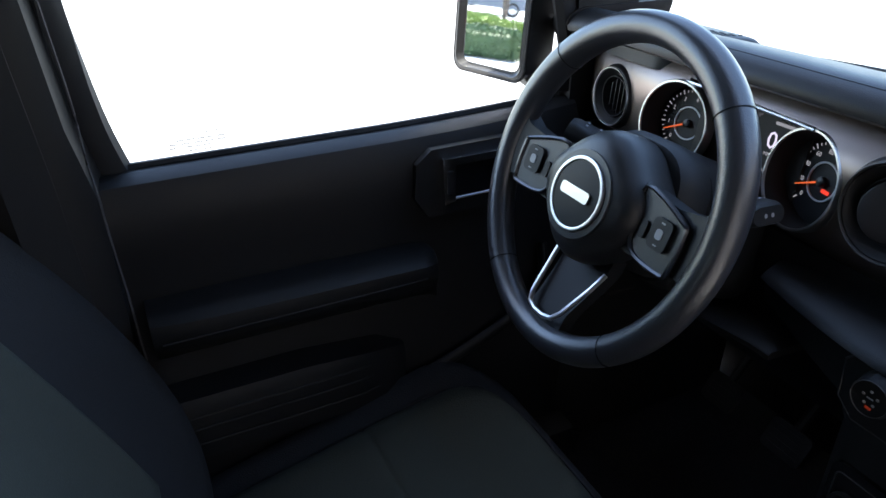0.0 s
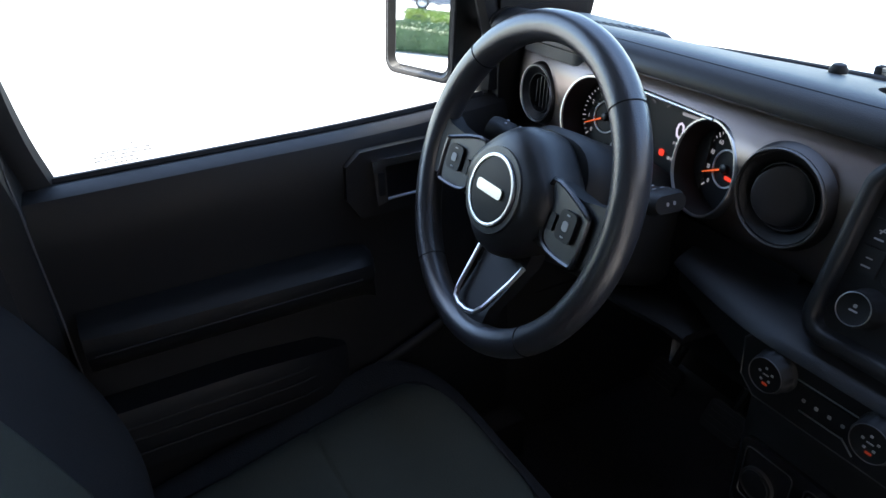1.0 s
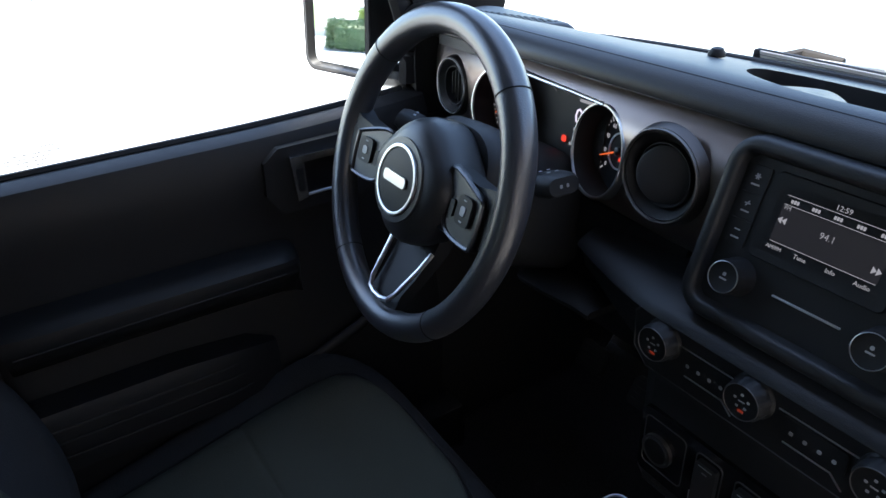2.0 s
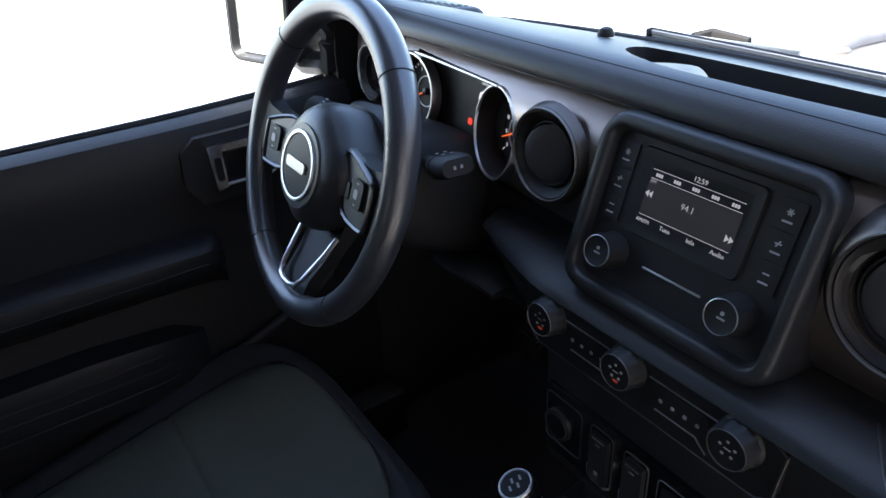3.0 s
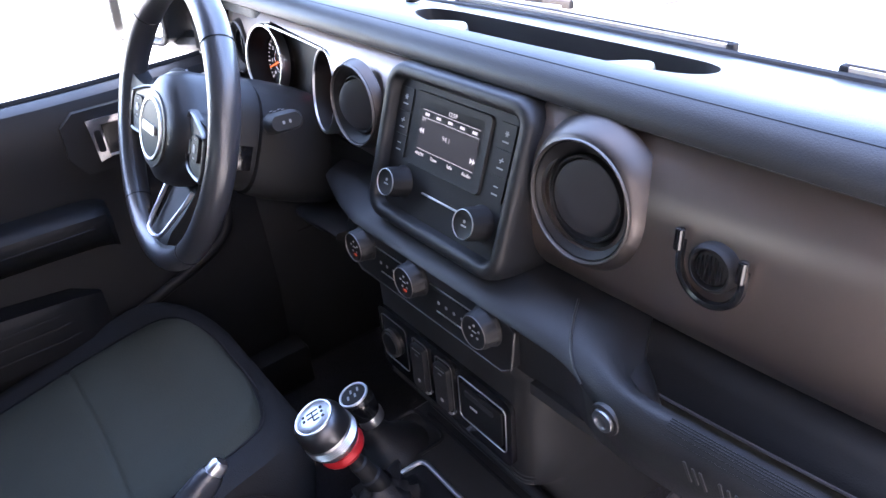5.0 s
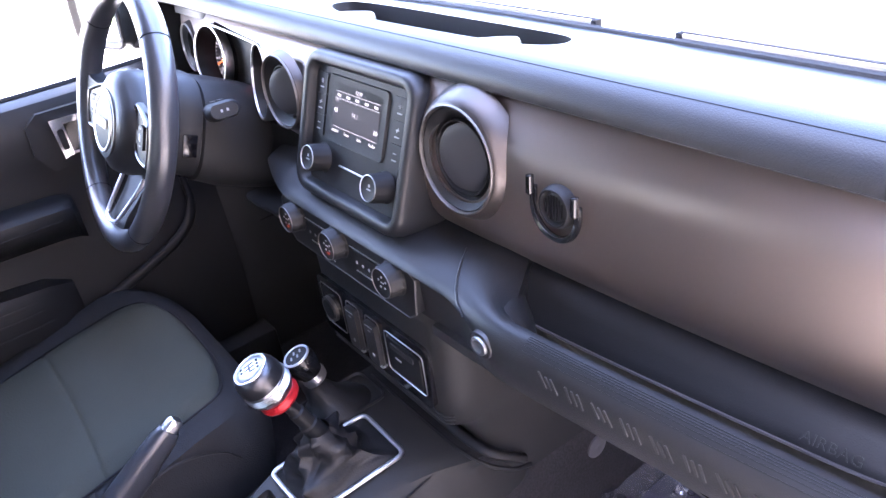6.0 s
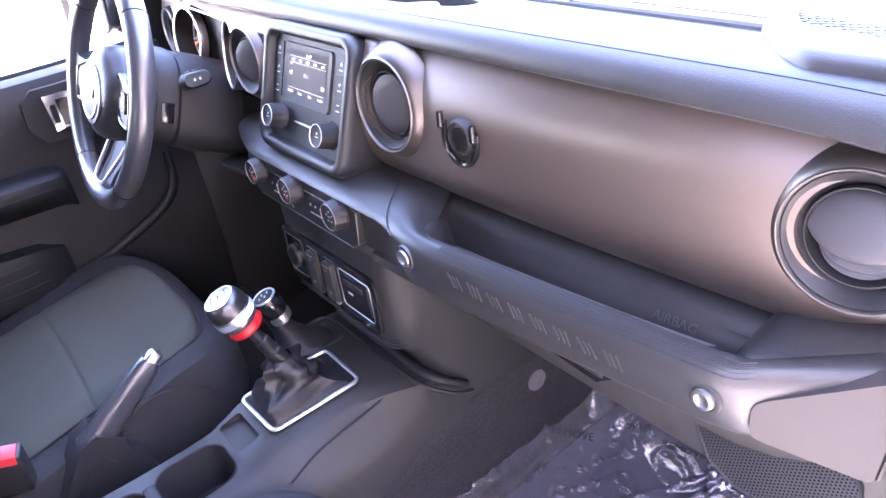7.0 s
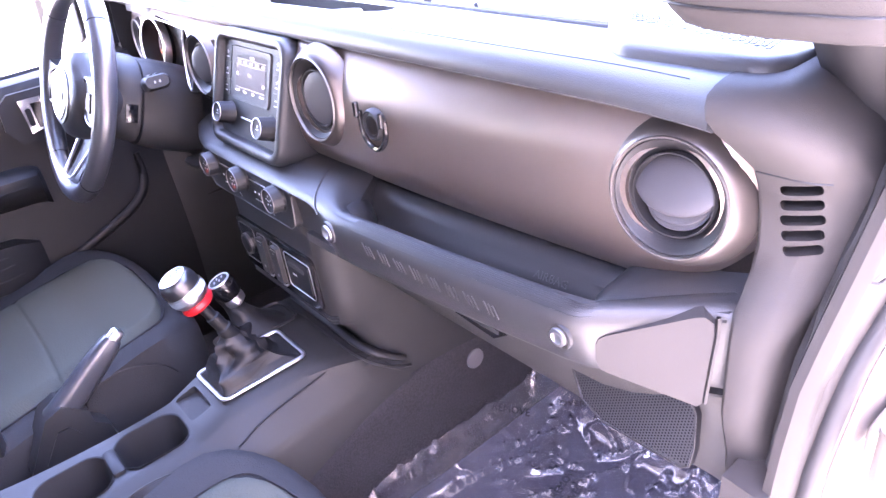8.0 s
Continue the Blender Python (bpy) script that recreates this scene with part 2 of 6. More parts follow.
def spline(pts, k=6, closed=False):
    """Smooth points through pts (Catmull-Rom)."""
    pts = [Vector(p) for p in pts]
    n, out = len(pts), []
    for i in range(n if closed else n - 1):
        p0 = pts[(i - 1) % n] if closed or i else pts[0] * 2 - pts[1]
        p1, p2 = pts[i], pts[(i + 1) % n]
        p3 = pts[(i + 2) % n] if closed or i < n - 2 else pts[-1] * 2 - pts[-2]
        for j in range(k):
            t = j / k
            out.append(0.5 * (2 * p1 + (p2 - p0) * t + (2 * p0 - 5 * p1 + 4 * p2 - p3) * t * t + (3 * p1 - p0 - 3 * p2 + p3) * t ** 3))
    return out if closed else out + [pts[-1]]


def facing(x, y, z, tilt=0.0, yaw=0.0):
    """Frame of a surface that faces the seats: local x to the passenger, y up, z rearwards; tilt leans its top forwards, yaw turns it to the passenger."""
    base = Matrix(((0, 0, -1, 0), (-1, 0, 0, 0), (0, 1, 0, 0), (0, 0, 0, 1)))
    return Matrix.Translation((x, y, z)) @ base @ Euler((radians(-tilt), radians(yaw), 0)).to_matrix().to_4x4()


def letters(text, size, m, depth=0.0004):
    cu = bpy.data.curves.new("t", "FONT")
    cu.body, cu.size, cu.extrude, cu.resolution_u = text, size, depth / 2, 2
    cu.align_x, cu.align_y = "CENTER", "CENTER"
    ob = bpy.data.objects.new("t", cu)
    scene.collection.objects.link(ob)
    me = bpy.data.meshes.new_from_object(ob.evaluated_get(bpy.context.evaluated_depsgraph_get()))
    bm = bmesh.new()
    bm.from_mesh(me)
    bpy.data.objects.remove(ob)
    bpy.data.curves.remove(cu)
    bpy.data.meshes.remove(me)
    bmesh.ops.transform(bm, matrix=m, verts=bm.verts)
    return bm


def cut(ob, *bms):
    """Takes the solids bms (world places) out of the part ob for good."""
    org = ORG[ob.name]
    for b in bms:
        bmesh.ops.recalc_face_normals(b, faces=b.faces)
        bmesh.ops.translate(b, verts=b.verts, vec=-org)
        me = bpy.data.meshes.new("c")
        b.to_mesh(me)
        b.free()
        tool = bpy.data.objects.new("c", me)
        scene.collection.objects.link(tool)
        bpy.context.view_layer.update()
        tool.matrix_world = ob.matrix_world
        mod = ob.modifiers.new("c", "BOOLEAN")
        mod.operation, mod.object, mod.solver = "DIFFERENCE", tool, "EXACT"
        bpy.context.view_layer.update()
        got = bpy.data.meshes.new_from_object(ob.evaluated_get(bpy.context.evaluated_depsgraph_get()))
        ob.modifiers.clear()
        bpy.data.objects.remove(tool)
        bpy.data.meshes.remove(me)
        old, name = ob.data, ob.data.name
        ob.data = got
        bpy.data.meshes.remove(old)
        got.name = name
    bm = bmesh.new()
    bm.from_mesh(ob.data)
    finish(bm)
    bm.to_mesh(ob.data)
    bm.free()


def bar(w, h, m, d=0.0004):
    """A small raised bar, centred on the frame m."""
    return prism(rrect(w, h, min(w, h) * 0.3, 2), 0, d, m)


def transformed(bm, m):
    bmesh.ops.transform(bm, matrix=m, verts=bm.verts)
    return bm

# ---- outside ----
bm = bmesh.new()
bmesh.ops.create_grid(bm, x_segments=8, y_segments=8, size=400)
part("ground", bm, CONCRETE, label="sunlit pale concrete parking lot", category="ground", kind="structure")

# Added out of view: cuts light at the open side and tints reflections.
part("unseen_side_wall", block(-10, 10, -3.05, -2.85, 0.0, 3.6, 0.01), WALL, None, "plain brown wall added out of view to dim the open side", category="wall", kind="structure")

# ---- body of the car ----
def shell(name, bm, mat, label, category):
    return part(name, bm, mat, None, label, category=category, kind="structure")


shell("floor", block(-1.7, 1.12, -0.70, 0.70, 0.42, 0.505, 0.005), CARPET, "charcoal carpeted car floor", "floor")
shell("wall_front", poly([(1.10, y, 0.42) for y in (-0.76, 0.76)] + [(0.92, y, 1.05) for y in (0.76, -0.76)] + [(1.13, y, 0.42) for y in (-0.76, 0.76)] + [(0.95, y, 1.05) for y in (0.76, -0.76)],
                         [(0, 1, 2, 3), (7, 6, 5, 4), (0, 4, 5, 1), (3, 2, 6, 7), (0, 3, 7, 4), (1, 5, 6, 2)]), CARPET, "dark carpeted bulkhead in front of the footwells", "wall")
# Unseen roof, widened so its overhang keeps sun off the right doorway.
shell("ceiling", block(-1.75, 0.46, -0.81, 0.81, 1.80, 1.86, 0.01), TRIM, "grey headliner under the closed roof", "ceiling")
tail = shell("wall_rear", block(-1.75, -1.70, -0.76, 0.76, 0.46, 1.80, 0.005), TRIM, "grey tailgate with an open window", "wall")
cut(tail, block(-1.8, -1.6, -0.55, 0.55, 1.15, 1.70, 0))
part("pane", block(-1.728, -1.724, -0.55, 0.55, 1.15, 1.70, 0), TINTED, tail)
for side, name in ((1, "wall_left"), (-1, "wall_right")):
    w = shell(name, block(-1.70, -0.26, side * 0.70, side * 0.75, 0.46, 1.80, 0.005), TRIM, "grey rear side wall with a window", "wall")
    cut(w, block(-1.55, -0.40, side * 0.6, side * 0.8, 1.20, 1.70, 0))
    part("pane", block(-1.55, -0.40, side * 0.724, side * 0.728, 1.20, 1.70, 0), TINTED, w)


def xface(y):
    """How far forward the dashboard's face lies at y."""
    return 0.582 + 0.050 * min(1.0, max(0.0, (abs(y) - 0.16) / 0.46)) ** 1.4 + 0.022 * min(1.0, max(0.0, (abs(y) - 0.645) / 0.045)) ** 2


def xpad(y):
    """The front of the dashboard's pad, nearly straight, nearer at its ends."""
    return 0.589 - 0.010 * max(0.0, (abs(y) - 0.55) / 0.12) ** 2


def xglass(y):
    """The foot of the windscreen at y."""
    return 0.752 - 0.010 * (y / 0.5) ** 2


def pad_drop(y):
    """How far the pad's rear edge falls on the driver's side."""
    return 0.070 * max(0.0, y) ** 2


# windscreen: curved glass with a black ceramic border and a rubber seal
SLOPE = 0.62
ys = [-0.66 + 1.32 * i / 24 for i in range(25)]
front = [[(xglass(y) - SLOPE * h, y * (1 - 0.10 * h), 1.290 + h) for y in ys] for h in (0, 0.12, 0.25, 0.38, 0.5)]
screen = part("windscreen", loft(front, False, False), GLASS, None, "clear upright windscreen with a small etched mark", category="windscreen", kind="structure")
screen.visible_shadow = False
part("seal", sweep([(xglass(y) + 0.006, y, 1.2975 - pad_drop(y)) for y in ys], 0.0045, 8), RUBBER, screen)
for k, (dy, dz, w) in enumerate(((0.0, 0.0, 0.030), (0.004, 0.007, 0.040), (-0.002, 0.014, 0.026), (0.0, 0.021, 0.036))):
    y, h = 0.50 + dy, 0.035 + dz
    part("etched_mark", bar(w, 0.0035, facing(xglass(y) - SLOPE * h - 0.004, y, 1.29 + h, 30), 0.0003), ETCH, screen)
shell("header_beam", block(0.38, 0.47, -0.70, 0.70, 1.74, 1.81, 0.012), TRIM, "grey beam over the windscreen", "trim")

# pillars beside the windscreen, each with the moulded foot of a grab handle
for s, name in ((1, "a_pillar_left"), (-1, "a_pillar_right")):
    secs = []
    for h, x, y in ((-0.06, 0.740, 0.735), (0.0, 0.705, 0.733), (0.10, 0.640, 0.722), (0.25, 0.550, 0.70), (0.40, 0.460, 0.68), (0.52, 0.385, 0.665)):
        ring = [(x - 0.030, s * (y + 0.030)), (x - 0.045, s * (y + 0.005)), (x - 0.035, s * (y - 0.022)), (x - 0.005, s * (y - 0.035)), (x + 0.030, s * (y - 0.030)), (x + 0.050, s * (y + 0.01)), (x + 0.045, s * (y + 0.05)), (x - 0.01, s * (y + 0.05))]
        secs.append([(a, b, 1.29 + h) for a, b in ring])
    # The right pillar's shade is put into its colour by the darker plastic.
    part(name, loft(secs), PLASTIC if s > 0 else DARK, None, "inner windscreen pillar, shade in its colour on the right", 50, "pillar", kind="structure")
    mat = PLASTIC if s > 0 else TRIM
    h = thing("grab_handle", (0.60, s * 0.70, 1.335), "moulded plastic grab handle cover on the windscreen pillar", "handle", "pillar grab handles")
    secs = []
    for z, x, yi, yo, g in ((1.356, 0.57, 0.652, 0.79, 0.012), (1.359, 0.564, 0.644, 0.794, 0.006), (1.3665, 0.56, 0.637, 0.796, 0.0), (1.3815, 0.551, 0.629, 0.797, 0.0), (1.4065, 0.531, 0.621, 0.795, 0.0), (1.4415, 0.506, 0.615, 0.79, 0.0), (1.5215, 0.454, 0.606, 0.775, 0.0), (1.6215, 0.391, 0.596, 0.755, 0.0), (1.7715, 0.301, 0.584, 0.73, 0.0)):
        ring = [(x + 0.075 - g, s * yi), (x + 0.045, s * (yi - 0.001)), (x + 0.022, s * (yi + 0.004)), (x + 0.008, s * (yi + 0.014)), (x + 0.001, s * (yi + 0.030)), (x - 0.002, s * (yi + 0.060)), (x + 0.001, s * (yo - 0.035)), (x + 0.008, s * (yo - 0.014)), (x + 0.024, s * (yo - 0.002)), (x + 0.075 - g, s * yo)]
        secs.append([(a, b, z) for a, b in ring])
    cov = part("cover", loft(secs), mat, h, "", 60)
    part("cover_seam", sweep([(a - 0.0006, b - s * 0.0004, 1.3735) for a, b, _ in [((p[0] * 0.55 + q[0] * 0.45), (p[1] * 0.55 + q[1] * 0.45), 0) for p, q in zip(secs[2][2:9], secs[3][2:9])]], 0.0012, 6), DARK, cov)

# ---- dashboard ----
dash = thing("dashboard", (0.60, 0, 0.74), "black moulded dashboard with a satin grey passenger panel", "dashboard")
N = 145
ends = [-0.673 + 1.346 * i / (N - 1) for i in range(N)]


def pad_section(y):
    x = xpad(y)
    g = max(xglass(y), x + 0.125)
    pts = [(x + 0.020, 1.284), (x + 0.007, 1.2855), (x + 0.001, 1.2895), (x + 0.0000, 1.2950), (x + 0.0025, 1.3010), (x + 0.0075, 1.3075), (x + 0.0140, 1.3125), (x + 0.0230, 1.3160), (x + 0.04, 1.3170),
           (x + 0.09, 1.3125), (g - 0.03, 1.304), (g + 0.015, 1.2955), (g + 0.015, 1.262), (x + 0.075, 1.262)]
    return [(a, y, b - pad_drop(y) * max(0.0, a - x - 0.04) / (g - x - 0.025)) for a, b in pts]


pad = part("top_pad", loft([pad_section(y) for y in ends]), PAD, dash, "black soft-touch pad with a stitched seam")
tray = [(a, b) for a, b, _ in spline([(0.6245, 0.06, 0), (0.630, 0.115, 0), (0.648, 0.152, 0), (0.668, 0.161, 0), (0.686, 0.148, 0), (0.693, 0.11, 0), (0.696, -0.02, 0), (0.698, -0.155, 0), (0.688, -0.192, 0), (0.666, -0.207, 0), (0.645, -0.195, 0), (0.633, -0.155, 0), (0.627, -0.06, 0)], 5, True)]
cut(pad, prism(tray, 1.289, 1.36))
part("seam", sweep([(xpad(y) + 0.0180, y, 1.3142) for y in ends[3:-3]], 0.0004, 5), DARK, pad)
part("tray_mat", prism([(a + (0.66 - a) * 0.04, b) for a, b in tray], 1.270, 1.2905), SOFT, dash, "black rubber mat in the open tray")
for tongue in (((0.614, 0.116), (0.636, 0.106), (0.650, 0.096), (0.658, 0.084), (0.656, 0.073), (0.642, 0.056), (0.614, 0.030)), ((0.616, -0.118), (0.648, -0.131), (0.661, -0.138), (0.668, -0.147), (0.662, -0.155), (0.644, -0.165), (0.616, -0.176))):
    rim = [(a, b) for a, b, _ in spline([(a, b, 0) for a, b in tongue], 4)]
    mid_y = (tongue[0][1] + tongue[-1][1]) / 2
    part("tray_divider", loft([[(0.63 + (a - 0.63) * k, mid_y + (b - mid_y) * k, z - 0.10 * max(0.0, a - 0.625) * (z > 1.30)) for a, b in rim] for z, k in ((1.288, 1.12), (1.300, 1.06), (1.311, 1.01), (1.3148, 0.96), (1.3162, 0.90), (1.3162, 0.40))]), PAD, dash, "", 70)
part("sun_sensor", lathe([(0.009, 0), (0.009, 0.003), (0.006, 0.008), (0.0, 0.010)], Matrix.Translation((0.695, 0.223, 1.309)), 16), DARK, dash, "small black dome sensor")
for s in (1, -1):
    def spot(a, b):
        """The cover is skewed: its inner end runs back towards the glass."""
        return 0.668 + a, s * ((0.610 if s < 0 else 0.565) + b - 0.75 * a * (0.5 - b / 0.176))

    fall = 0.022 if s > 0 else 0.0
    cov = part("speaker_cover", loft([[(*spot(a, b), z - fall) for a, b in rrect(w, h, min(w, h) * 0.25, 5)] for z, w, h in ((1.285, 0.106, 0.180), (1.314, 0.102, 0.176), (1.3210, 0.098, 0.171), (1.3255, 0.091, 0.162), (1.3274, 0.081, 0.150), (1.3276, 0.02, 0.05))]), PAD, dash, "raised black speaker cover with a perforated field", 60)
    hole = bmesh.new()
    for i in range(26):
        for j in range(4):
            a, b = 0.030 - 0.0014 * i - 0.0058 * j + (0.0 if i % 2 else 0.0029), -0.062 + 0.0050 * i
            bmesh.ops.create_cube(hole, size=1, matrix=Matrix.Translation((*spot(a, b), 1.3276 - fall)) @ Matrix.Diagonal((0.0042, 0.0031, 0.0010, 1)))
    part("perforation", hole, DARK, cov)

# faces on both sides of the radio
def face_section(y, z0, z1, bulge=0.010):
    x = xface(y)
    out = []
    for i in range(17):
        u = i / 16
        z = z0 + (z1 - z0) * u
        out.append((x - bulge * (1 - (2 * u - 1) ** 2) + 0.030 * max(0, (0.30 - u) / 0.30) ** 1.8 + 0.024 * max(0, (u - 0.68) / 0.32) ** 2, y, z))
    return out + [(x + 0.04, y, z1), (x + 0.04, y, z0)]


def zlow(y):
    """The lower edge of the passenger's face panel falls outwards and rises at its end."""
    return 1.117 - 0.045 * min(0.37, max(0.0, abs(y) - 0.20)) + 0.080 * max(0.0, (abs(y) - 0.58) / 0.11) ** 2


pass_panel = part("passenger_panel", loft([face_section(y, zlow(y), 1.290 - 0.022 * max(0.0, (-0.655 - y) / 0.035) ** 2, 0.014) for y in [-0.097 - 0.558 * i / 38 for i in range(39)] + [-0.660, -0.667, -0.674, -0.681, -0.686, -0.690]]), SATIN, dash, "satin dark grey painted panel")
drive_panel = part("driver_panel", loft([face_section(0.093 + 0.607 * i / 40, 1.135, 1.288, 0.010) for i in range(41)]), SATIN, dash, "satin dark grey panel round the instruments")

VENTS = ((0.167, 0.575, 1.227, 0, 0.76), (-0.1655, 0.579, 1.2272, 0, 0.85), (0.604, 0.623, 1.2077, -4, 0.67), (-0.6235, 0.6265, 1.2107, 4, 0.86))
for y, x, z, yaw, k in VENTS:
    cut(pass_panel if y < 0 else drive_panel, lathe([(0.047 * k, -0.06), (0.047 * k, 0.06)], facing(x, y, z, 4, yaw), 40, True))


def air_vent(x, y, z, yaw, k, mode):
    m = facing(x, y, z, 4, yaw) @ Matrix.Scale(k, 4)
    v = thing("air_vent", m.translation, "round black air vent with a satin grey ring, " + ("slats open" if mode == "slats" else "flap half open" if mode == "open" else "flap turned aside"), "air vent", "dashboard air vents")
    part("surround", lathe([(0.0770, -0.010), (0.0735, -0.0020), (0.0700, 0.0050), (0.0670, 0.0105), (0.0640, 0.0145), (0.0615, 0.0168), (0.0600, 0.0176)] if y < 0 else [(0.066, 0.002), (0.0635, 0.010), (0.0610, 0.0160), (0.0598, 0.0165)], m, 56), BEZEL, v)
    # Outer left ring takes brighter metal to make up for its dimmer light.
    part("ring", lathe([(0.0602, 0.0160), (0.0599, 0.0187), (0.0590, 0.0198), (0.0580, 0.0196), (0.0573, 0.0182), (0.0570, 0.0150)], m, 56), STEEL if y > 0.4 else RIM, v, "satin metal rim")
    part("barrel", lathe([(0.0572, 0.0155), (0.0555, 0.0160), (0.0535, 0.0145), (0.0505, 0.0090), (0.0440, 0.004), (0.0420, -0.002), (0.0405, -0.004), (0.0400, -0.045), (0.0, -0.046)], m, 56), DARK, v)
    part("inner_ring", lathe([(0.0425, 0.004), (0.0415, 0.0085), (0.0400, 0.0085), (0.0385, 0.003), (0.0385, -0.01)], m, 56), DARK, v)
    if mode == "slats":
        for k in range(-2, 3):
            h = math.sqrt(0.036 ** 2 - (k * 0.0135) ** 2)
            mm = m @ pose(k * 0.0135, 0, -0.008, 0, 28, 0)
            part("slat", transformed(block(-0.0011, 0.0011, -h, h, -0.009, 0.009, 0.0007), mm), PLASTIC, v)
    else:
        tip = -24 if mode == "open" else 0
        swing = 0 if tip else 26 if y > 0 else 9
        big = 1.10 if tip else 1.03
        mm = m @ pose(0, 0.0085 if tip else -0.002, 0.002 if tip else 0.001, tip, swing, 0) @ Matrix.Diagonal((big, 0.74 if tip else big, 1, 1))
        part("flap", lathe([(0.0, 0.0045), (0.022, 0.0040), (0.034, 0.0026), (0.0375, 0.0010), (0.0385, -0.001), (0.0370, -0.003), (0.0, -0.004)], mm, 48), FLAP, v)
        if tip:
            for k in (1, 2):
                mm = m @ pose(0, 0.0030 - 0.0070 * k, -0.001 - 0.003 * k, tip, 0, 0) @ Matrix.Diagonal((1.06 - 0.05 * k, 0.80, 1, 1))
                part("slat", lathe([(0.0, 0.001), (0.033, 0.001), (0.034, 0), (0.033, -0.001), (0.0, -0.001)], mm, 40), FLAP, v)
    return v


for (y, x, z, yaw, k), mode in zip(VENTS, ("aside", "aside", "slats", "open")):
    air_vent(x, y, z, yaw, k, mode)

# beam under the faces: a ledge over the climate panel, the passenger's grab bar and its outer end
def xbar(y):
    return 0.500 + 0.044 * max(0.0, (abs(y) - 0.20) / 0.42) ** 1.3


def ledge_section(y):
    e = max(0.0, (y - 0.11) / 0.14)
    d, drop = 0.042 * e ** 1.3, 0.011 * e
    low = 0.028 * min(1.0, e)
    return [(min(a + d, 0.63), y, b - drop + (low if b < 1.10 else 0)) for a, b in ((0.63, 1.139), (0.566, 1.1375), (0.549, 1.135), (0.534, 1.1305), (0.523, 1.1260), (0.5165, 1.1215), (0.5150, 1.1185), (0.5175, 1.1165), (0.524, 1.1155), (0.530, 1.058), (0.536, 1.054), (0.63, 1.052))]


ledge = part("center_ledge", loft([ledge_section(0.275 - 0.0225 * i) for i in range(20)]), SOFT, dash, "black padded ledge under the radio")
bar_ys = [-0.155 - 0.475 * i / 30 for i in range(31)]
def bar_section(y):
    """The ledge's profile runs over into the slimmer grab bar."""
    t = min(1.0, max(0.0, (-0.188 - y) / 0.085))
    t = t * t * (3 - 2 * t)
    xb = min(xbar(y), 0.5405)
    slim = ((xb + 0.0270, 1.110), (xb + 0.0255, 1.1195), (xb + 0.0205, 1.1255), (xb + 0.0135, 1.1262), (xb + 0.007, 1.1230), (xb + 0.002, 1.116), (xb, 1.108), (xb, 1.10), (xb + 0.001, 1.09), (xb + 0.004, 1.07), (xb + 0.012, 1.060), (xb + 0.026, 1.060))
    w = min(1.0, max(0.0, (-0.588 - y) / 0.092))
    wide = ((0.70, 1.122), (0.674, 1.1265), (0.651, 1.128), (0.637, 1.127), (0.628, 1.124), (0.622, 1.119), (0.620, 1.112), (0.619, 1.098), (0.619, 1.082), (0.620, 1.050), (0.626, 1.040), (0.68, 1.036))
    mix = [(a * (1 - t) + c * t, b * (1 - t) + d * t) for (a, _, b), (c, d) in zip(ledge_section(y), slim)]
    return [(a * (1 - w) + c * w, y, b * (1 - w) + d * w) for (a, b), (c, d) in zip(mix, wide)]


grab = part("grab_bar", loft([bar_section(y) for y in [-0.1525 - 0.012 * i for i in range(12)] + [-0.30 - 0.03 * i for i in range(10)] + [-0.592 - 0.0058 * i for i in range(19)]]), SOFT, dash, "black grab bar with fine grooves and raised lettering shapes")
for seg, f in ((3, 0.0), (3, 0.25), (3, 0.52), (3, 0.80), (4, 0.20), (4, 0.70)):
    part("groove", sweep([Vector(bar_section(y)[seg]).lerp(Vector(bar_section(y)[seg + 1]), f) + Vector((-0.0001, 0, 0.0002)) for y in bar_ys[9:-3] + [-0.590, -0.597]], 0.00055, 4), DARK, grab)
for k in range(8):
    y = -0.3265 - 0.0245 * k
    mm = facing(xbar(y) - 0.0002, y, 1.1025 - 0.0014 * k, -4)
    lean = (24, 18, 27, 21, 25, 19, 28, 22)[k]
    part("raised_shape", joined(bar(0.0022, 0.0165 - 0.0010 * (k % 3), mm @ pose(-0.0056, 0, 0, 0, 0, lean), 0.0011), bar(0.0022, 0.0130 + 0.0012 * (k % 2), mm @ pose(0.0004, 0, 0, 0, 0, lean), 0.0011), bar(0.0022, 0.0150, mm @ pose(0.0064, 0, 0, 0, 0, lean), 0.0011)), PLASTIC, grab)
for y, z in ((-0.253, 1.103), (-0.573, 1.094)):
    mm = facing(xbar(y) + 0.001, y, z)
    bolt = part("bolt", lathe([(0.0135, -0.002), (0.013, 0.0015), (0.0105, 0.002), (0.0095, 0.0005)], mm, 28), PLASTIC, grab)
    part("bolt_head", lathe([(0.0095, 0.0), (0.009, 0.004), (0.006, 0.0048), (0.0045, 0.0035), (0.0, 0.0030)], mm, 20), NICKEL, bolt, "dull metal bolt head")
part("shelf", loft([[(xbar(y) + 0.022, y, 1.050), (xbar(y) + 0.022, y, 1.062), (xface(y) + 0.020, y, 1.062), (xface(y) + 0.020, y, 1.050)] for y in bar_ys[:27]]), PLASTIC, dash, "black shelf behind the grab bar")
strip_ys = [-0.215 - 0.350 * i / 24 for i in range(25)]
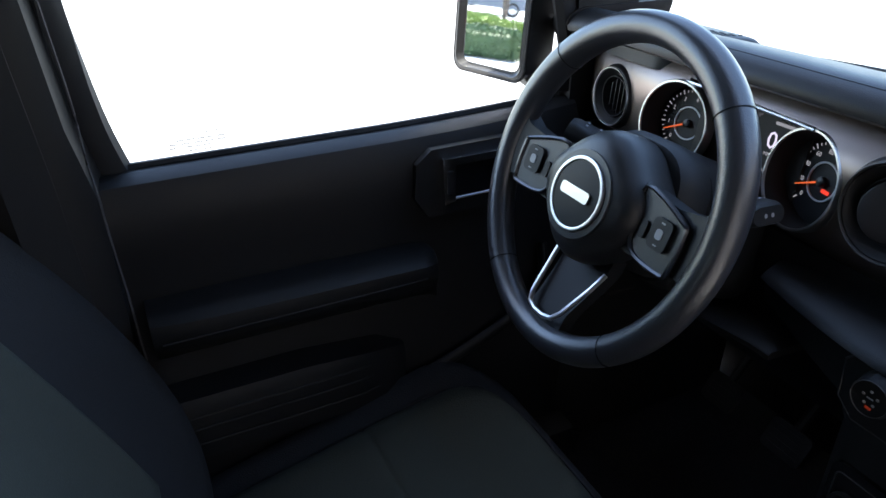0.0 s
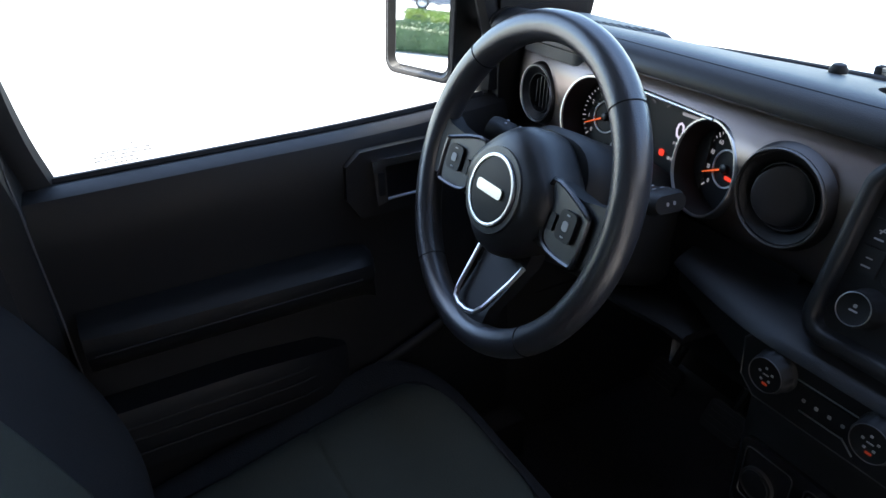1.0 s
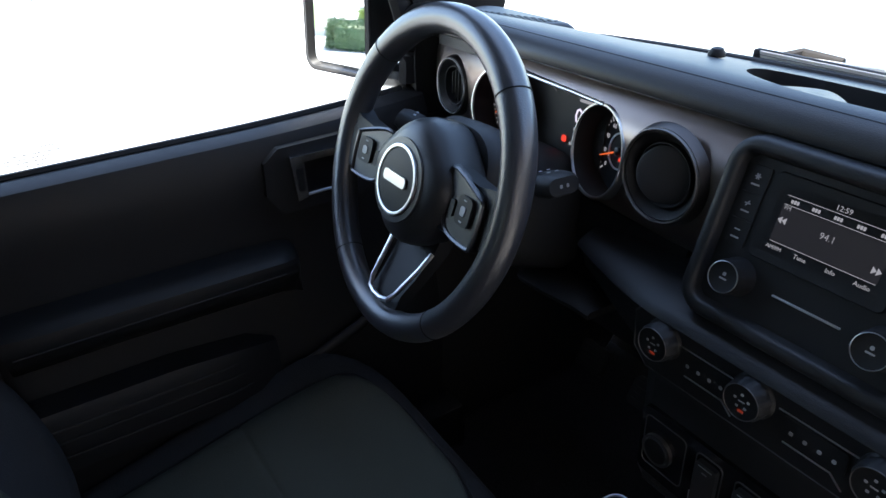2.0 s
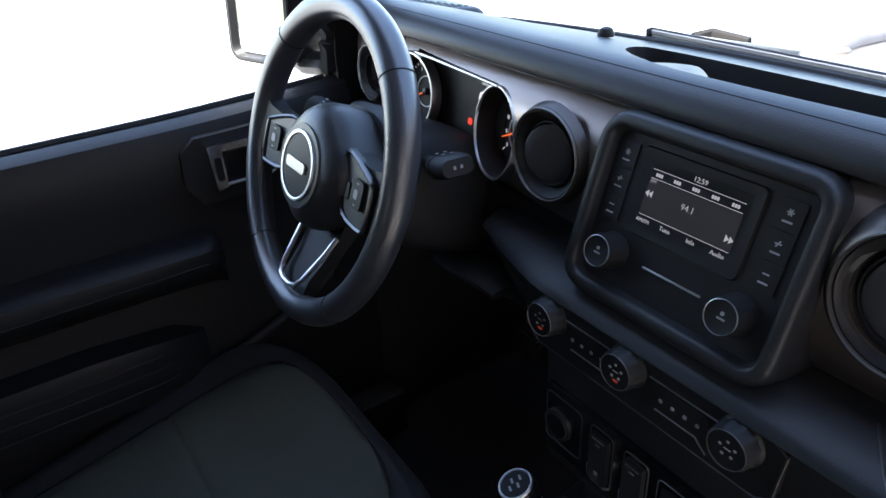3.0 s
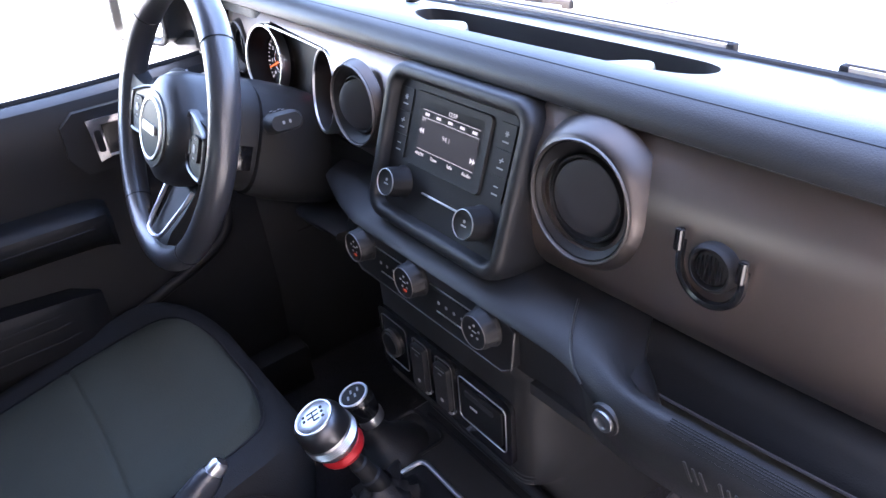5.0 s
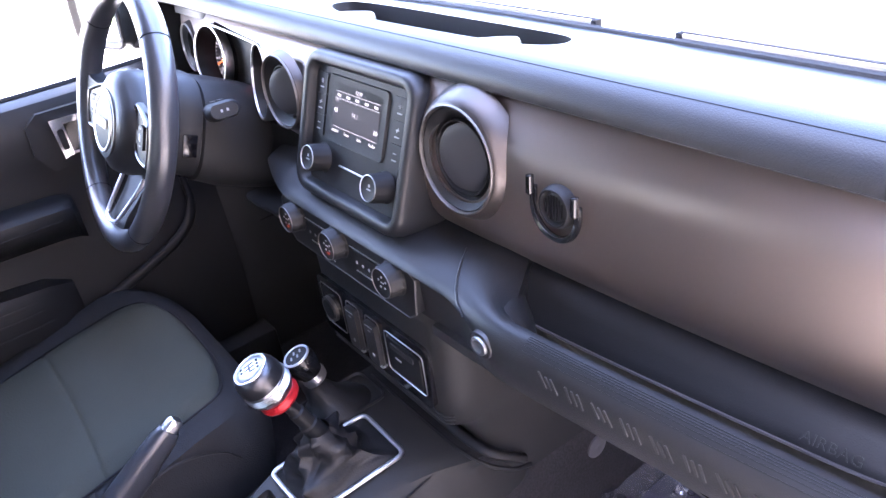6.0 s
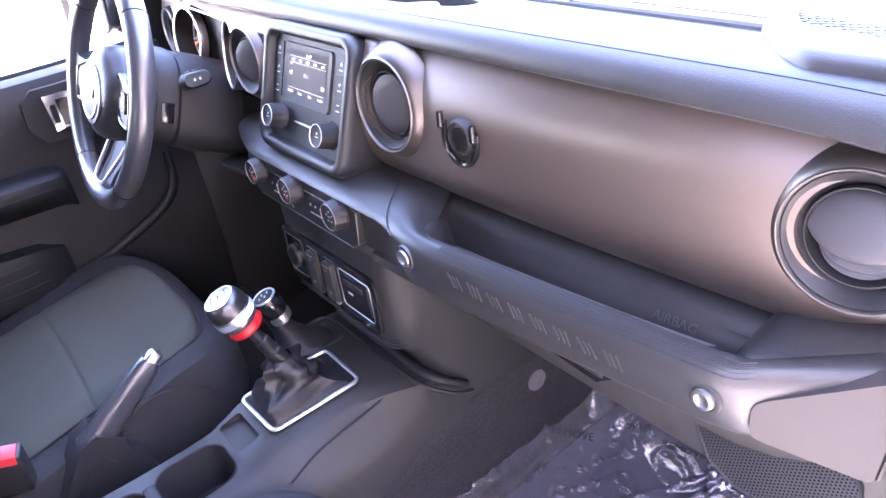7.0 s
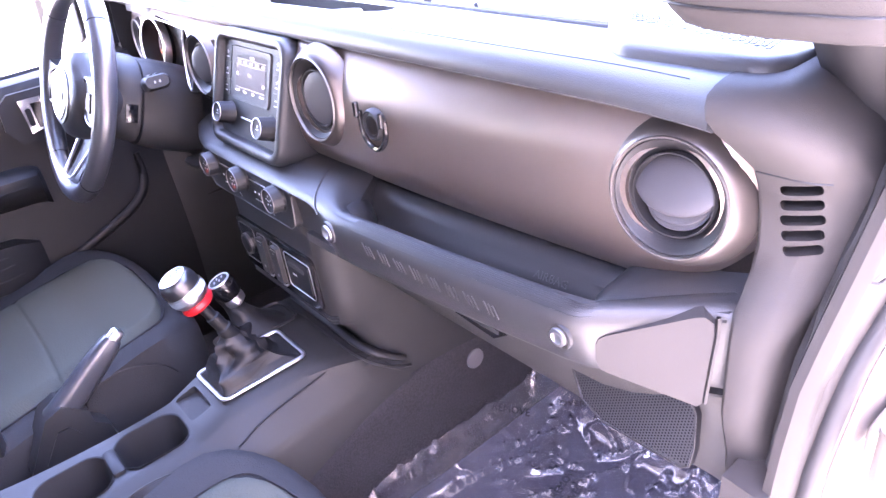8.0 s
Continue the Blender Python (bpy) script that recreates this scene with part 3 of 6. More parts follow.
strip = part("airbag_strip", loft([[(xface(y) + 0.024, y, zlow(y) + 0.004), (xface(y) + 0.013, y, zlow(y) + 0.002), (xface(y) + 0.006, y, zlow(y) - 0.003), (xface(y) + 0.002, y, zlow(y) - 0.010), (xface(y) - 0.005, y, 1.089), (xface(y) - 0.011, y, 1.081), (xface(y) - 0.0115, y, 1.0785), (xface(y) - 0.008, y, 1.076), (xface(y) + 0.024, y, 1.076), (xface(y) + 0.036, y, zlow(y))] for y in strip_ys]), SOFT, dash, "black leaning strip under the painted panel")
# The lip's faint bright line is put into its colour; the pocket is shaded.
part("strip_lip", sweep(spline([(xface(y) - 0.0122, y, 1.0800) for y in strip_ys[2:22:3]] + [(xface(-0.535) - 0.010, -0.537, 1.0805), (xface(-0.545) - 0.002, -0.548, 1.083), (xface(-0.555) + 0.010, -0.556, 1.087)], 4), 0.0014, 6), PEG, strip)
part("raised_word", letters("AIRBAG", 0.012, Matrix.Translation((xface(-0.500) - 0.0072, -0.500, 1.0875)) @ pose(0, 0, 0, 52, 0, -86), 0.0009), PLASTIC, strip)
part("end_deck", loft([[(xa, y, min(1.078, z - 0.012)), (xa, y, z - 0.010), (xa + 0.004, y, z - 0.003), (xa + 0.012, y, z), (xface(y) + 0.004, y, z + 0.004), (xface(y) + 0.03, y, z + 0.006), (xface(y) + 0.03, y, 1.050)] for y, xa, z in ((-0.548, 0.618, 1.070), (-0.556, 0.608, 1.082), (-0.564, 0.597, 1.098), (-0.571, 0.587, 1.110), (-0.579, 0.576, 1.1175), (-0.590, 0.565, 1.1215), (-0.61, 0.566, 1.1235), (-0.65, 0.597, 1.1240), (-0.69, 0.628, 1.1250))]), SOFT, dash, "black deck joining the bar to the dashboard's end", 60)
root = [(a, b) for a, b, _ in spline([(0.524, -0.266, 0), (0.540, -0.262, 0), (0.549, -0.256, 0), (0.560, -0.245, 0), (0.572, -0.230, 0), (0.583, -0.214, 0), (0.597, -0.203, 0), (0.618, -0.198, 0)], 4)]
part("shelf_end", loft([[(a + dx, b - dy, z) for a, b in root] + [(0.63, -0.17, z), (0.530, -0.17, z)] for z, dx, dy in ((1.066, 0.006, 0.016), (1.085, 0.005, 0.013), (1.102, 0.003, 0.008), (1.113, 0.001, 0.003), (1.1195, -0.002, -0.003), (1.1225, -0.004, -0.010))]), SOFT, dash, "", 70)
part("root_seam", sweep([Vector(bar_section(-0.158 - 0.011 * k)[k]) + Vector((-0.0004, 0, 0.0004)) for k in range(1, 7)], 0.0012, 5), PLASTIC, dash)

# outer end of the bar and of the dashboard, on both sides
for s in (1, -1):
    secs = []
    for z, x, yi, yo in ((0.8222, 0.6658, 0.659, 0.713), (0.8942, 0.649, 0.6758, 0.7166), (0.9662, 0.6286, 0.6848, 0.719), (1.0082, 0.6142, 0.686, 0.7166), (1.0262, 0.6094, 0.686, 0.7178), (1.0922, 0.6088, 0.686, 0.7214), (1.1108, 0.6082, 0.6866, 0.7253), (1.1294, 0.611, 0.6865, 0.7311), (1.1462, 0.6188, 0.688, 0.7366), (1.1639, 0.6283, 0.688, 0.7433), (1.1849, 0.6327, 0.688, 0.7488), (1.2121, 0.6302, 0.688, 0.756), (1.2351, 0.6237, 0.688, 0.757), (1.2522, 0.6146, 0.688, 0.757), (1.2652, 0.6005, 0.686, 0.752), (1.2760, 0.5915, 0.682, 0.7495), (1.2870, 0.5825, 0.676, 0.744), (1.2970, 0.5775, 0.672, 0.736), (1.3050, 0.5785, 0.670, 0.728), (1.3115, 0.5840, 0.668, 0.720), (1.3160, 0.5930, 0.668, 0.712), (1.3182, 0.6050, 0.668, 0.704)):
        r = min(0.040, (yo - yi) * 0.7)
        e = min(1.0, max(0.0, (z - 1.255) / 0.045))
        arc = [(x + r * 0.9 * (1 - math.cos(radians(q))), s * (yo - r + r * math.sin(radians(q)))) for q in (0, 18, 36, 54, 72, 90)]
        secs.append([(a, b, z) for a, b in [(0.76, s * yi), (x + 0.025, s * yi), (x + 0.003 - 0.003 * e, s * (yi + 0.0005)), (x, s * (yi + 0.004))] + arc + [(0.76, s * yo)]])
    endp = part("dash_end", loft(secs), TRIM, dash, "moulded outer end piece with a slotted side vent", 55)
    part("end_seam", sweep([(a - 0.0004, b, c) for a, b, c in secs[13][3:7]], 0.0009, 6), DARK, endp)
    mm = Matrix.Translation((0.6335, s * 0.7230, 1.2133)) @ facing(0, 0, 0, 5, -s * 24) @ pose(0, 0, 0, 0, 0, -s * 16) @ Matrix.Scale(1.11, 4)
    cut(endp, *[prism(rrect(0.026 - 0.0010 * abs(k - 2), 0.0080, 0.003, 3), -0.020, 0.020, mm @ pose(0.0017 * k - 0.0056, -0.0200 + 0.0116 * k, 0)) for k in range(5)])

PLATE = [(-0.0480, -0.014), (-0.0480, 0.002), (-0.0455, 0.008), (-0.040, 0.0115), (0.030, 0.0345), (0.037, 0.0350), (0.0440, 0.0290), (0.0447, 0.016), (0.0400, -0.056), (0.036, -0.0590), (-0.036, -0.0290), (-0.045, -0.024)]
mpl = facing(0.583, -0.6385, 1.09, 0, 36)
part("end_plate", bevelled(prism(PLATE, -0.030, 0.0042, mpl), 0.0030, 3), TRIM, grab, "flat plate on the bar's outer end")
part("plate_seam", sweep([mpl @ Vector(p) for p in ((0.0475, 0.034, 0.0020), (0.0478, 0.016, 0.0020), (0.0425, -0.056, 0.0020))], 0.0022, 5, up=(1, 0, 0)), DARK, grab)

# knee panels below the beam
def xknee(y):
    """The knee panel follows the bar and swings forward under its outer plate."""
    return min(xbar(y), 0.5405) + 0.078 * min(1.0, max(0.0, (-0.588 - y) / 0.092))


knee = part("knee_panel", loft([[(xknee(y) + 0.022, y, 1.062 - 0.036 * max(0, min(1, (-0.580 - y) / 0.06))), (xknee(y) + 0.030, y, 1.050 - 0.034 * max(0, min(1, (-0.580 - y) / 0.06))), (0.600 + 0.5 * (xknee(y) - 0.54), y, 1.000), (0.640, y, 0.915), (0.67, y, 0.905), (0.72, y, 1.05)] for y in [-0.16 - 0.53 * i / 18 for i in range(19)]]), MATTE, dash, "black knee panel under the grab bar")
gl = part("glove_box_latch", bevelled(prism([(-0.045, 0.012), (0.040, 0.012), (0.045, -0.004), (0.030, -0.014), (-0.035, -0.010)], 0, 0.010, facing(0.592, -0.410, 1.010, 25)), 0.003), GLOSS, dash, "dark glove box latch")
part("latch_lip", transformed(block(-0.036, 0.036, -0.003, 0.002, 0.008, 0.013, 0.0015), facing(0.592, -0.410, 1.004, 25)), PLASTIC, gl)
m = facing(0.6035, -0.602, 0.999, 25, 4) @ Matrix.Diagonal((1.06, 1.06, 1, 1))
outline = [(-0.070, 0.030), (-0.064, 0.0365), (-0.050, 0.0375), (0.028, 0.0335), (0.048, 0.026), (0.060, 0.010), (0.066, -0.018), (0.066, -0.034), (0.060, -0.038), (-0.020, -0.034), (-0.045, -0.024), (-0.062, -0.002)]
gr = part("speaker_grille", bevelled(prism(outline, -0.010, 0.0020, m), 0.0012), DARK, dash, "black perforated speaker grille")
part("grille_edge", sweep([m @ Vector((a, b, 0.0020)) for a, b in outline], 0.0012, 6, True, up=(1, 0, 0)), DARK, gr)
mesh = bmesh.new()
for i in range(50):
    for j in range(29):
        px, py = -0.066 + 0.0027 * i, -0.0335 + 0.0027 * j + (0.00135 if i % 2 else 0)
        turns = sum(1 for (ax, ay), (bx, by) in zip(outline, outline[1:] + outline[:1]) if (ay > py) != (by > py) and px < (bx - ax) * (py - ay) / (by - ay) + ax)
        if turns % 2:
            bmesh.ops.create_circle(mesh, cap_ends=True, segments=5, radius=0.00092, matrix=m @ Matrix.Translation((px, py, 0.0023)))
# Flat black dots standing for the shade inside the grille's holes.
tagged(part("grille_dot", mesh, HOLE_SHADE, gr), kind="stuff")
part("driver_knee_panel", loft([[(0.600, y, 1.145), (0.592, y, 1.11), (0.618, y, 0.99), (0.65, y, 0.94), (0.72, y, 1.10), (0.66, y, 1.15)] for y in [0.150 + 0.565 * i / 10 for i in range(11)]]), DARK, dash, "black knee panel under the steering column", 70)
part("ledge_tip", loft([[(x, y, z + 0.005), (x - 0.004, y, z + 0.002), (x - 0.003, y, z - 0.004), (x + 0.070, y, z - 0.010), (x + 0.070, y, z + 0.002)] for y, x, z in ((0.225, 0.546, 1.042), (0.25, 0.546, 1.042), (0.31, 0.550, 1.031), (0.358, 0.555, 1.024), (0.370, 0.560, 1.022))]), MATTE, dash, "", 50)

# center stack under the ledge
def stack_ring(x, z):
    return [(x + 0.030, 0.146, z), (x + 0.006, 0.138, z), (x - 0.004, 0.12, z), (x - 0.004, -0.112, z), (x - 0.002, -0.124, z), (x + 0.005, -0.132, z), (x + 0.016, -0.138, z), (x + 0.034, -0.142, z), (0.80, -0.150, z), (0.80, 0.150, z)]


stack = part("stack_body", loft([stack_ring(x, z) for z, x in ((0.70, 0.620), (0.78, 0.612), (0.83, 0.594), (0.865, 0.572), (0.880, 0.558), (0.886, 0.546), (0.93, 0.545), (1.03, 0.543), (1.045, 0.534), (1.062, 0.530))]), MATTE, dash, "black centre stack with flat side walls", 45)
for k in range(3):
    part("rib", sweep([(a - 0.0012, b, c) for a, b, c in stack_ring(0.5455, 0.889 + 0.0055 * k)[2:6]], 0.0011, 6), PLASTIC, stack)

# ---- instruments ----
clu = thing("instrument_cluster", (0.62, 0.39, 1.20), "lit instrument cluster with two round gauges and a display", "instrument cluster")
GAUGES = ((0.4626, 1.2147, 0.598, 4), (0.2709, 1.2148, 0.590, -14))
cut(drive_panel, *[lathe([(0.0490, -0.06), (0.0490, 0.06)], facing(x, y, z, 10, w), 44, True) for y, z, x, w in GAUGES])
cut(drive_panel, block(0.4, 0.8, 0.275, 0.465, 1.155, 1.268, 0))
part("housing", transformed(block(-0.165, 0.165, -0.062, 0.062, -0.014, 0.0, 0.004), facing(0.690, 0.395, 1.195, 12)), DARK, clu)
mid = part("display", transformed(prism(rrect(0.150, 0.125, 0.004), -0.004, 0.0, Matrix()), facing(0.6165, 0.370, 1.212, 8)), SCREEN, clu, "black glass display with lit marks")
md = facing(0.616, 0.370, 1.212, 8)
part("digit", letters("0", 0.027, md @ pose(0.031, 0.017, 0.0006)), LIT_BRIGHT, mid)
part("unit", letters("MPH", 0.006, md @ pose(0.031, 0.002, 0.0006)), LIT_WHITE, mid)
part("warning_light", joined(bar(0.008, 0.008, md @ pose(0.012, -0.013, 0.0006))), LIT_RED, mid)
part("odometer", joined(*[bar(0.004, 0.004, md @ pose(0.024 + 0.005 * k, -0.016, 0.0006)) for k in range(4)]), LIT_WHITE, mid)
part("status_line", joined(*[bar(w, 0.0035, md @ pose(dx, dy, 0.0006)) for w, dx, dy in ((0.007, 0.034, 0.046), (0.007, 0.046, 0.045), (0.007, 0.058, 0.044), (0.030, 0.044, 0.037))]), LIT_WHITE, mid)
part("small_gauge", joined(*[bar(0.002, 0.007, md @ pose(-0.004 + 0.013 * math.cos(a), 0.034 + 0.013 * math.sin(a), 0.0006, 0, 0, math.degrees(a) - 90)) for a in [math.pi * (0.15 + 0.14 * k) for k in range(6)]]), LIT_DIM, mid)
part("upper_rim", sweep(spline([(0.604, 0.46, 1.2660), (0.601, 0.42, 1.2670), (0.598, 0.37, 1.2665), (0.595, 0.32, 1.2660), (0.592, 0.275, 1.2650)], 5), 0.0022, 8), STEEL, clu, "satin metal strip over the display")
part("lower_rim", sweep(spline([(0.618, 0.46, 1.1615), (0.618, 0.38, 1.1610), (0.618, 0.30, 1.1600)], 5), 0.0016, 6), STEEL, clu)
for gi, (y, z, x, w) in enumerate(GAUGES):
    m = facing(x, y, z, 10, w)
    g = part("gauge", lathe([(0.0500, 0.006), (0.0485, 0.006), (0.0460, -0.010), (0.0450, -0.024), (0.0, -0.0242)], m, 56), DARK, clu, "deep round gauge with an orange needle")
    part("gauge_ring", lathe([(0.0525, -0.006), (0.0525, 0.006), (0.0512, 0.0085), (0.0492, 0.0085), (0.0482, 0.004)], m, 56), STEEL, g, "thin bright metal ring")
    part("dial", lathe([(0.0435, 0.0), (0.0, 0.0004)], m @ pose(0, 0, -0.0236), 48), DARK, g)
    mi = m @ pose(0, 0, -0.0230)
    n = 9 if gi else 8
    ticks, nums = [], []
    for k in range(4 * (n - 1) + 1):
        a = radians(225 - 250 * k / (4 * (n - 1)))
        big = k % 4 == 0
        ticks.append(bar(0.0009 if not big else 0.0014, 0.003 if not big else 0.0055, mi @ pose(0.0385 * math.cos(a), 0.0385 * math.sin(a), 0, 0, 0, math.degrees(a) - 90)))
        if big:
            word = str(k // 4) if gi == 0 else str(k // 4 * 20)
            nums.append(letters(word, 0.0072, mi @ pose(0.0300 * math.cos(a), 0.0300 * math.sin(a), 0)))
    part("tick_marks", joined(*ticks), LIT_WHITE, g)
    part("numerals", joined(*nums), LIT_WHITE, g)
    part("hub_ring", lathe([(0.0205, 0.0), (0.0205, 0.0015), (0.0188, 0.0015), (0.0188, 0.0)], mi, 40), WHITE, g)
    a = radians(205)
    part("needle", transformed(prism([(-0.002, -0.0012), (0.036, -0.0005), (0.036, 0.0005), (-0.002, 0.0012)], 0.002, 0.003), mi @ pose(0, 0, 0, 0, 0, 205)), LIT_ORANGE, g)
    part("needle_cap", lathe([(0.005, 0), (0.005, 0.0045), (0.0035, 0.0055), (0, 0.0055)], mi, 20), PLASTIC, g)
    if gi:
        part("red_lamp", bar(0.011, 0.004, mi @ pose(0.008, -0.008, 0.0005)), LIT_RED, g)

# ---- radio ----
RY, RZ, RX = -0.010, 1.2145, 0.549
radio = thing("car_radio", (RX, RY, RZ), "black car radio with a lit screen and two knobs", "car radio")
mr = facing(RX, RY, RZ, 19.0) @ pose(-0.0075, 0, -0.0235)
part("bezel", loft([[mr @ Vector((a, b, h)) for a, b in rrect(w, hh, r, 6)] for w, hh, r, h in ((0.216, 0.170, 0.028, -0.044), (0.215, 0.168, 0.028, -0.010), (0.214, 0.166, 0.027, 0.010), (0.211, 0.162, 0.026, 0.018), (0.207, 0.157, 0.024, 0.0215), (0.200, 0.151, 0.021, 0.0225), (0.191, 0.141, 0.015, 0.0225), (0.187, 0.137, 0.013, 0.0215), (0.184, 0.134, 0.012, 0.018), (0.181, 0.130, 0.011, 0.0085))]), SOFT, radio, "rounded black frame", 60)
mr = mr @ pose(0, 0, 0.006)
part("fascia", prism(rrect(0.186, 0.130, 0.011), -0.004, 0.0045, mr), DARK, radio)
SCX, SCY, SW, SH = -0.005, 0.022, 0.097, 0.058
part("screen_frame", bevelled(loft([[mr @ Vector((SCX + a, SCY + b, h)) for a, b in rrect(w, hh, 0.005, 3)] for w, hh, h in ((SW + 0.018, SH + 0.016, 0.0044), (SW + 0.016, SH + 0.014, 0.0068), (SW + 0.002, SH + 0.002, 0.0062))]), 0), DARK, radio)
mscr = mr @ pose(SCX, SCY, 0.0062, 0, 0, 0)
scr = part("screen", prism(rrect(SW, SH, 0.002, 2), -0.004, 0.0, mscr), SCREEN, radio, "dim lit display with white marks")
ms = mscr @ pose(0.001, 0.000, 0.0001) @ Matrix.Scale(0.745, 4)
part("frequency", letters("94.1", 0.010, ms @ pose(-0.002, 0.0, 0)), LIT_RADIO, scr)
part("menu_word", letters("Audio", 0.0070, ms @ pose(0.047, -0.031, 0)), LIT_RADIO, scr)
part("menu_word", letters("Tune", 0.0070, ms @ pose(-0.020, -0.031, 0)), LIT_RADIO, scr)
part("menu_word", letters("Info", 0.0070, ms @ pose(0.014, -0.031, 0)), LIT_RADIO, scr)
part("menu_word", letters("AM/FM", 0.0062, ms @ pose(-0.051, -0.031, 0)), LIT_RADIO, scr)
part("band_word", letters("FM", 0.0065, ms @ pose(-0.053, 0.014, 0)), LIT_RADIO, scr)
part("clock_digits", letters("12:59", 0.0080, ms @ pose(0.002, 0.0325, 0)), LIT_RADIO, scr)
part("preset_marks", joined(*[bar(0.0026, 0.0040, ms @ pose(-0.051 + 0.024 * k + 0.0032 * j, 0.0222, 0)) for k in range(5) for j in range(3)]), LIT_RADIO, scr)
part("rule", joined(*[bar(0.116, 0.0006, ms @ pose(0, dy, 0)) for dy in (0.0275, 0.0175, -0.0245)]), LIT_RADIO, scr)
for s in (-1, 1):
    part("seek_arrow", joined(*[prism([(0, 0.004), (0, -0.004), (s * 0.005, 0)], 0, 0.0004, ms @ pose(s * 0.049 + s * 0.005 * k, 0.0 if s < 0 else -0.012, 0)) for k in range(2)]), LIT_RADIO, scr)
part("glow_panel", prism(rrect(0.118, 0.040, 0.001, 1, 0, -0.004), 0, 0.0002, ms), glowing("display_glow", (0.30, 0.25, 0.30), 0.0045), scr)
for s in (-1, 1):
    for k in range(3):
        mb = mr @ pose(-0.003 + s * 0.0745, SCY + 0.024 - 0.0235 * k, 0.0045)
        b = part("button", bevelled(prism(rrect(0.0205, 0.0222, 0.001, 2), 0, 0.0014, mb), 0.0004), DARK, radio)
        part("symbol", joined(bar(0.008, 0.0014, mb @ pose(0, -0.005, 0.0014)), *[bar(0.0055, 0.0011, mb @ pose(0, 0.002, 0.0014, 0, 0, 60 * q)) for q in range(3 - k)]), GREY, b)


def knob(parent, m, r, h, label="", ring=RIM):
    """A turned knob with a fluted grip, a bright ring and a marked cap."""
    n = 48
    secs = [[m @ Vector((rr * (1 + (0.014 if (i // 2) % 2 else -0.014) * f) * math.cos(2 * math.pi * i / n), rr * (1 + (0.014 if (i // 2) % 2 else -0.014) * f) * math.sin(2 * math.pi * i / n), hh)) for i in range(n)]
            for rr, hh, f in ((r * 1.10, -0.004, 0), (r * 1.10, 0.001, 0), (r, 0.003, 1), (r * 0.97, h * 0.80, 1), (r * 0.90, h, 0))]
    k = part("knob", loft(secs, True, False), DARK, parent, label)
    part("knob_ring", lathe([(r * 0.895, h - 0.0005), (r * 0.885, h + 0.0009), (r * 0.865, h + 0.0010), (r * 0.85, h)], m, 40), ring, k)
    part("cap", lathe([(r * 0.855, h - 0.0002), (r * 0.6, h - 0.0012), (0, h - 0.0014)], m, 32), DARK, k)
    return k


for s in (-1, 1):
    mk = mr @ pose(s * 0.0620, -0.0365, 0.004)
    k = knob(radio, mk, 0.0155, 0.0225, ring=CHROME)
    part("symbol", joined(bar(0.0070, 0.0014, mk @ pose(0, -0.0016, 0.0213)), bar(0.0030, 0.0030, mk @ pose(0, 0.0026, 0.0213))), GREY, k)
part("slot", transformed(block(-0.029, 0.029, -0.0009, 0.0009, 0.004, 0.0062, 0.0005), mr @ pose(0.001, -0.0375, 0)), CHROME, radio, "thin bright trim line")

# ---- climate panel ----
clim = thing("climate_panel", (0.512, 0, 1.095), "black climate control panel with three round knobs", "climate panel")
mc = facing(0.5225, 0.000, 1.0970, 3)
CLIM = [(-0.132, 0.0195), (0.126, 0.0195), (0.139, 0.012), (0.136, -0.030), (0.124, -0.039), (-0.116, -0.039), (-0.134, -0.024), (-0.138, 0.013)]
cp = part("panel", bevelled(prism(CLIM, -0.010, 0.004, mc), 0.003), DARK, clim)
part("panel_edge", sweep([mc @ Vector((a, b, 0.0035)) for a, b in CLIM], 0.0013, 6, True, up=(1, 0, 0)), PLASTIC, cp)
for k, (dx, mat) in enumerate(((-0.0965, LIT_KNOB), (-0.001, LIT_KNOB), (0.1080, GREY))):
    mk = mc @ pose(dx - 0.004, 0.001, 0.004)
    kn = knob(clim, mk, 0.0185, 0.0165)
    tagged(part("symbol", joined(*[bar(0.0026, 0.0022, mk @ pose(0.0065 * math.cos(a), 0.0065 * math.sin(a), 0.0153)) for a in [2 * math.pi * q / 5 + 0.4 for q in range(5)]], bar(0.006, 0.0012, mk @ pose(0, 0, 0.0153))), GREY, kn), kind="stuff")
    if k < 2:
        part("red_mark", joined(bar(0.0055, 0.0022, mk @ pose(0.001, -0.009, 0.0153))), mat, kn)
for dx in (-0.0515, 0.0515):
    b = part("button_strip", bevelled(prism(rrect(0.054, 0.022, 0.003, 2), 0.003, 0.0058, mc @ pose(dx, -0.008, 0)), 0.0008), DARK, clim)
    part("bright_edge", bar(0.066, 0.0012, mc @ pose(dx, 0.0050, 0.0042), 0.0008), CHROME, b)
    part("symbol", joined(*[bar(0.0035, 0.0035, mc @ pose(dx - 0.018 + 0.012 * q, -0.010, 0.0058)) for q in range(4)]), GREY, b)
for dx in (-0.052, 0.048):
    part("lower_edge", joined(bar(0.040, 0.0012, mc @ pose(dx, -0.0225, 0.0042), 0.0008), bar(0.016, 0.0012, mc @ pose(dx + 0.026, -0.0270, 0.0042, 0, 0, -40), 0.0008)), CHROME, clim)

# ---- switch panel ----
sw = thing("switch_panel", (0.515, -0.03, 1.015), "black switch panel with a socket and window switches", "switch panel")
mw = facing(0.5385, 0.006, 0.967, 0)
part("panel", bevelled(prism(rrect(0.240, 0.088, 0.010, 4, 0.0, -0.016), -0.008, 0.004, mw), 0.002), GLOSS, sw)


def frame_line(w, h, m, t=0.0009, mat=CHROME, parent=None, name="bright_frame"):
    return part(name, sweep([m @ Vector((a, b, 0)) for a, b in rrect(w, h, 0.006, 3)], t, 6, True, up=(1, 0, 0)), mat, parent)


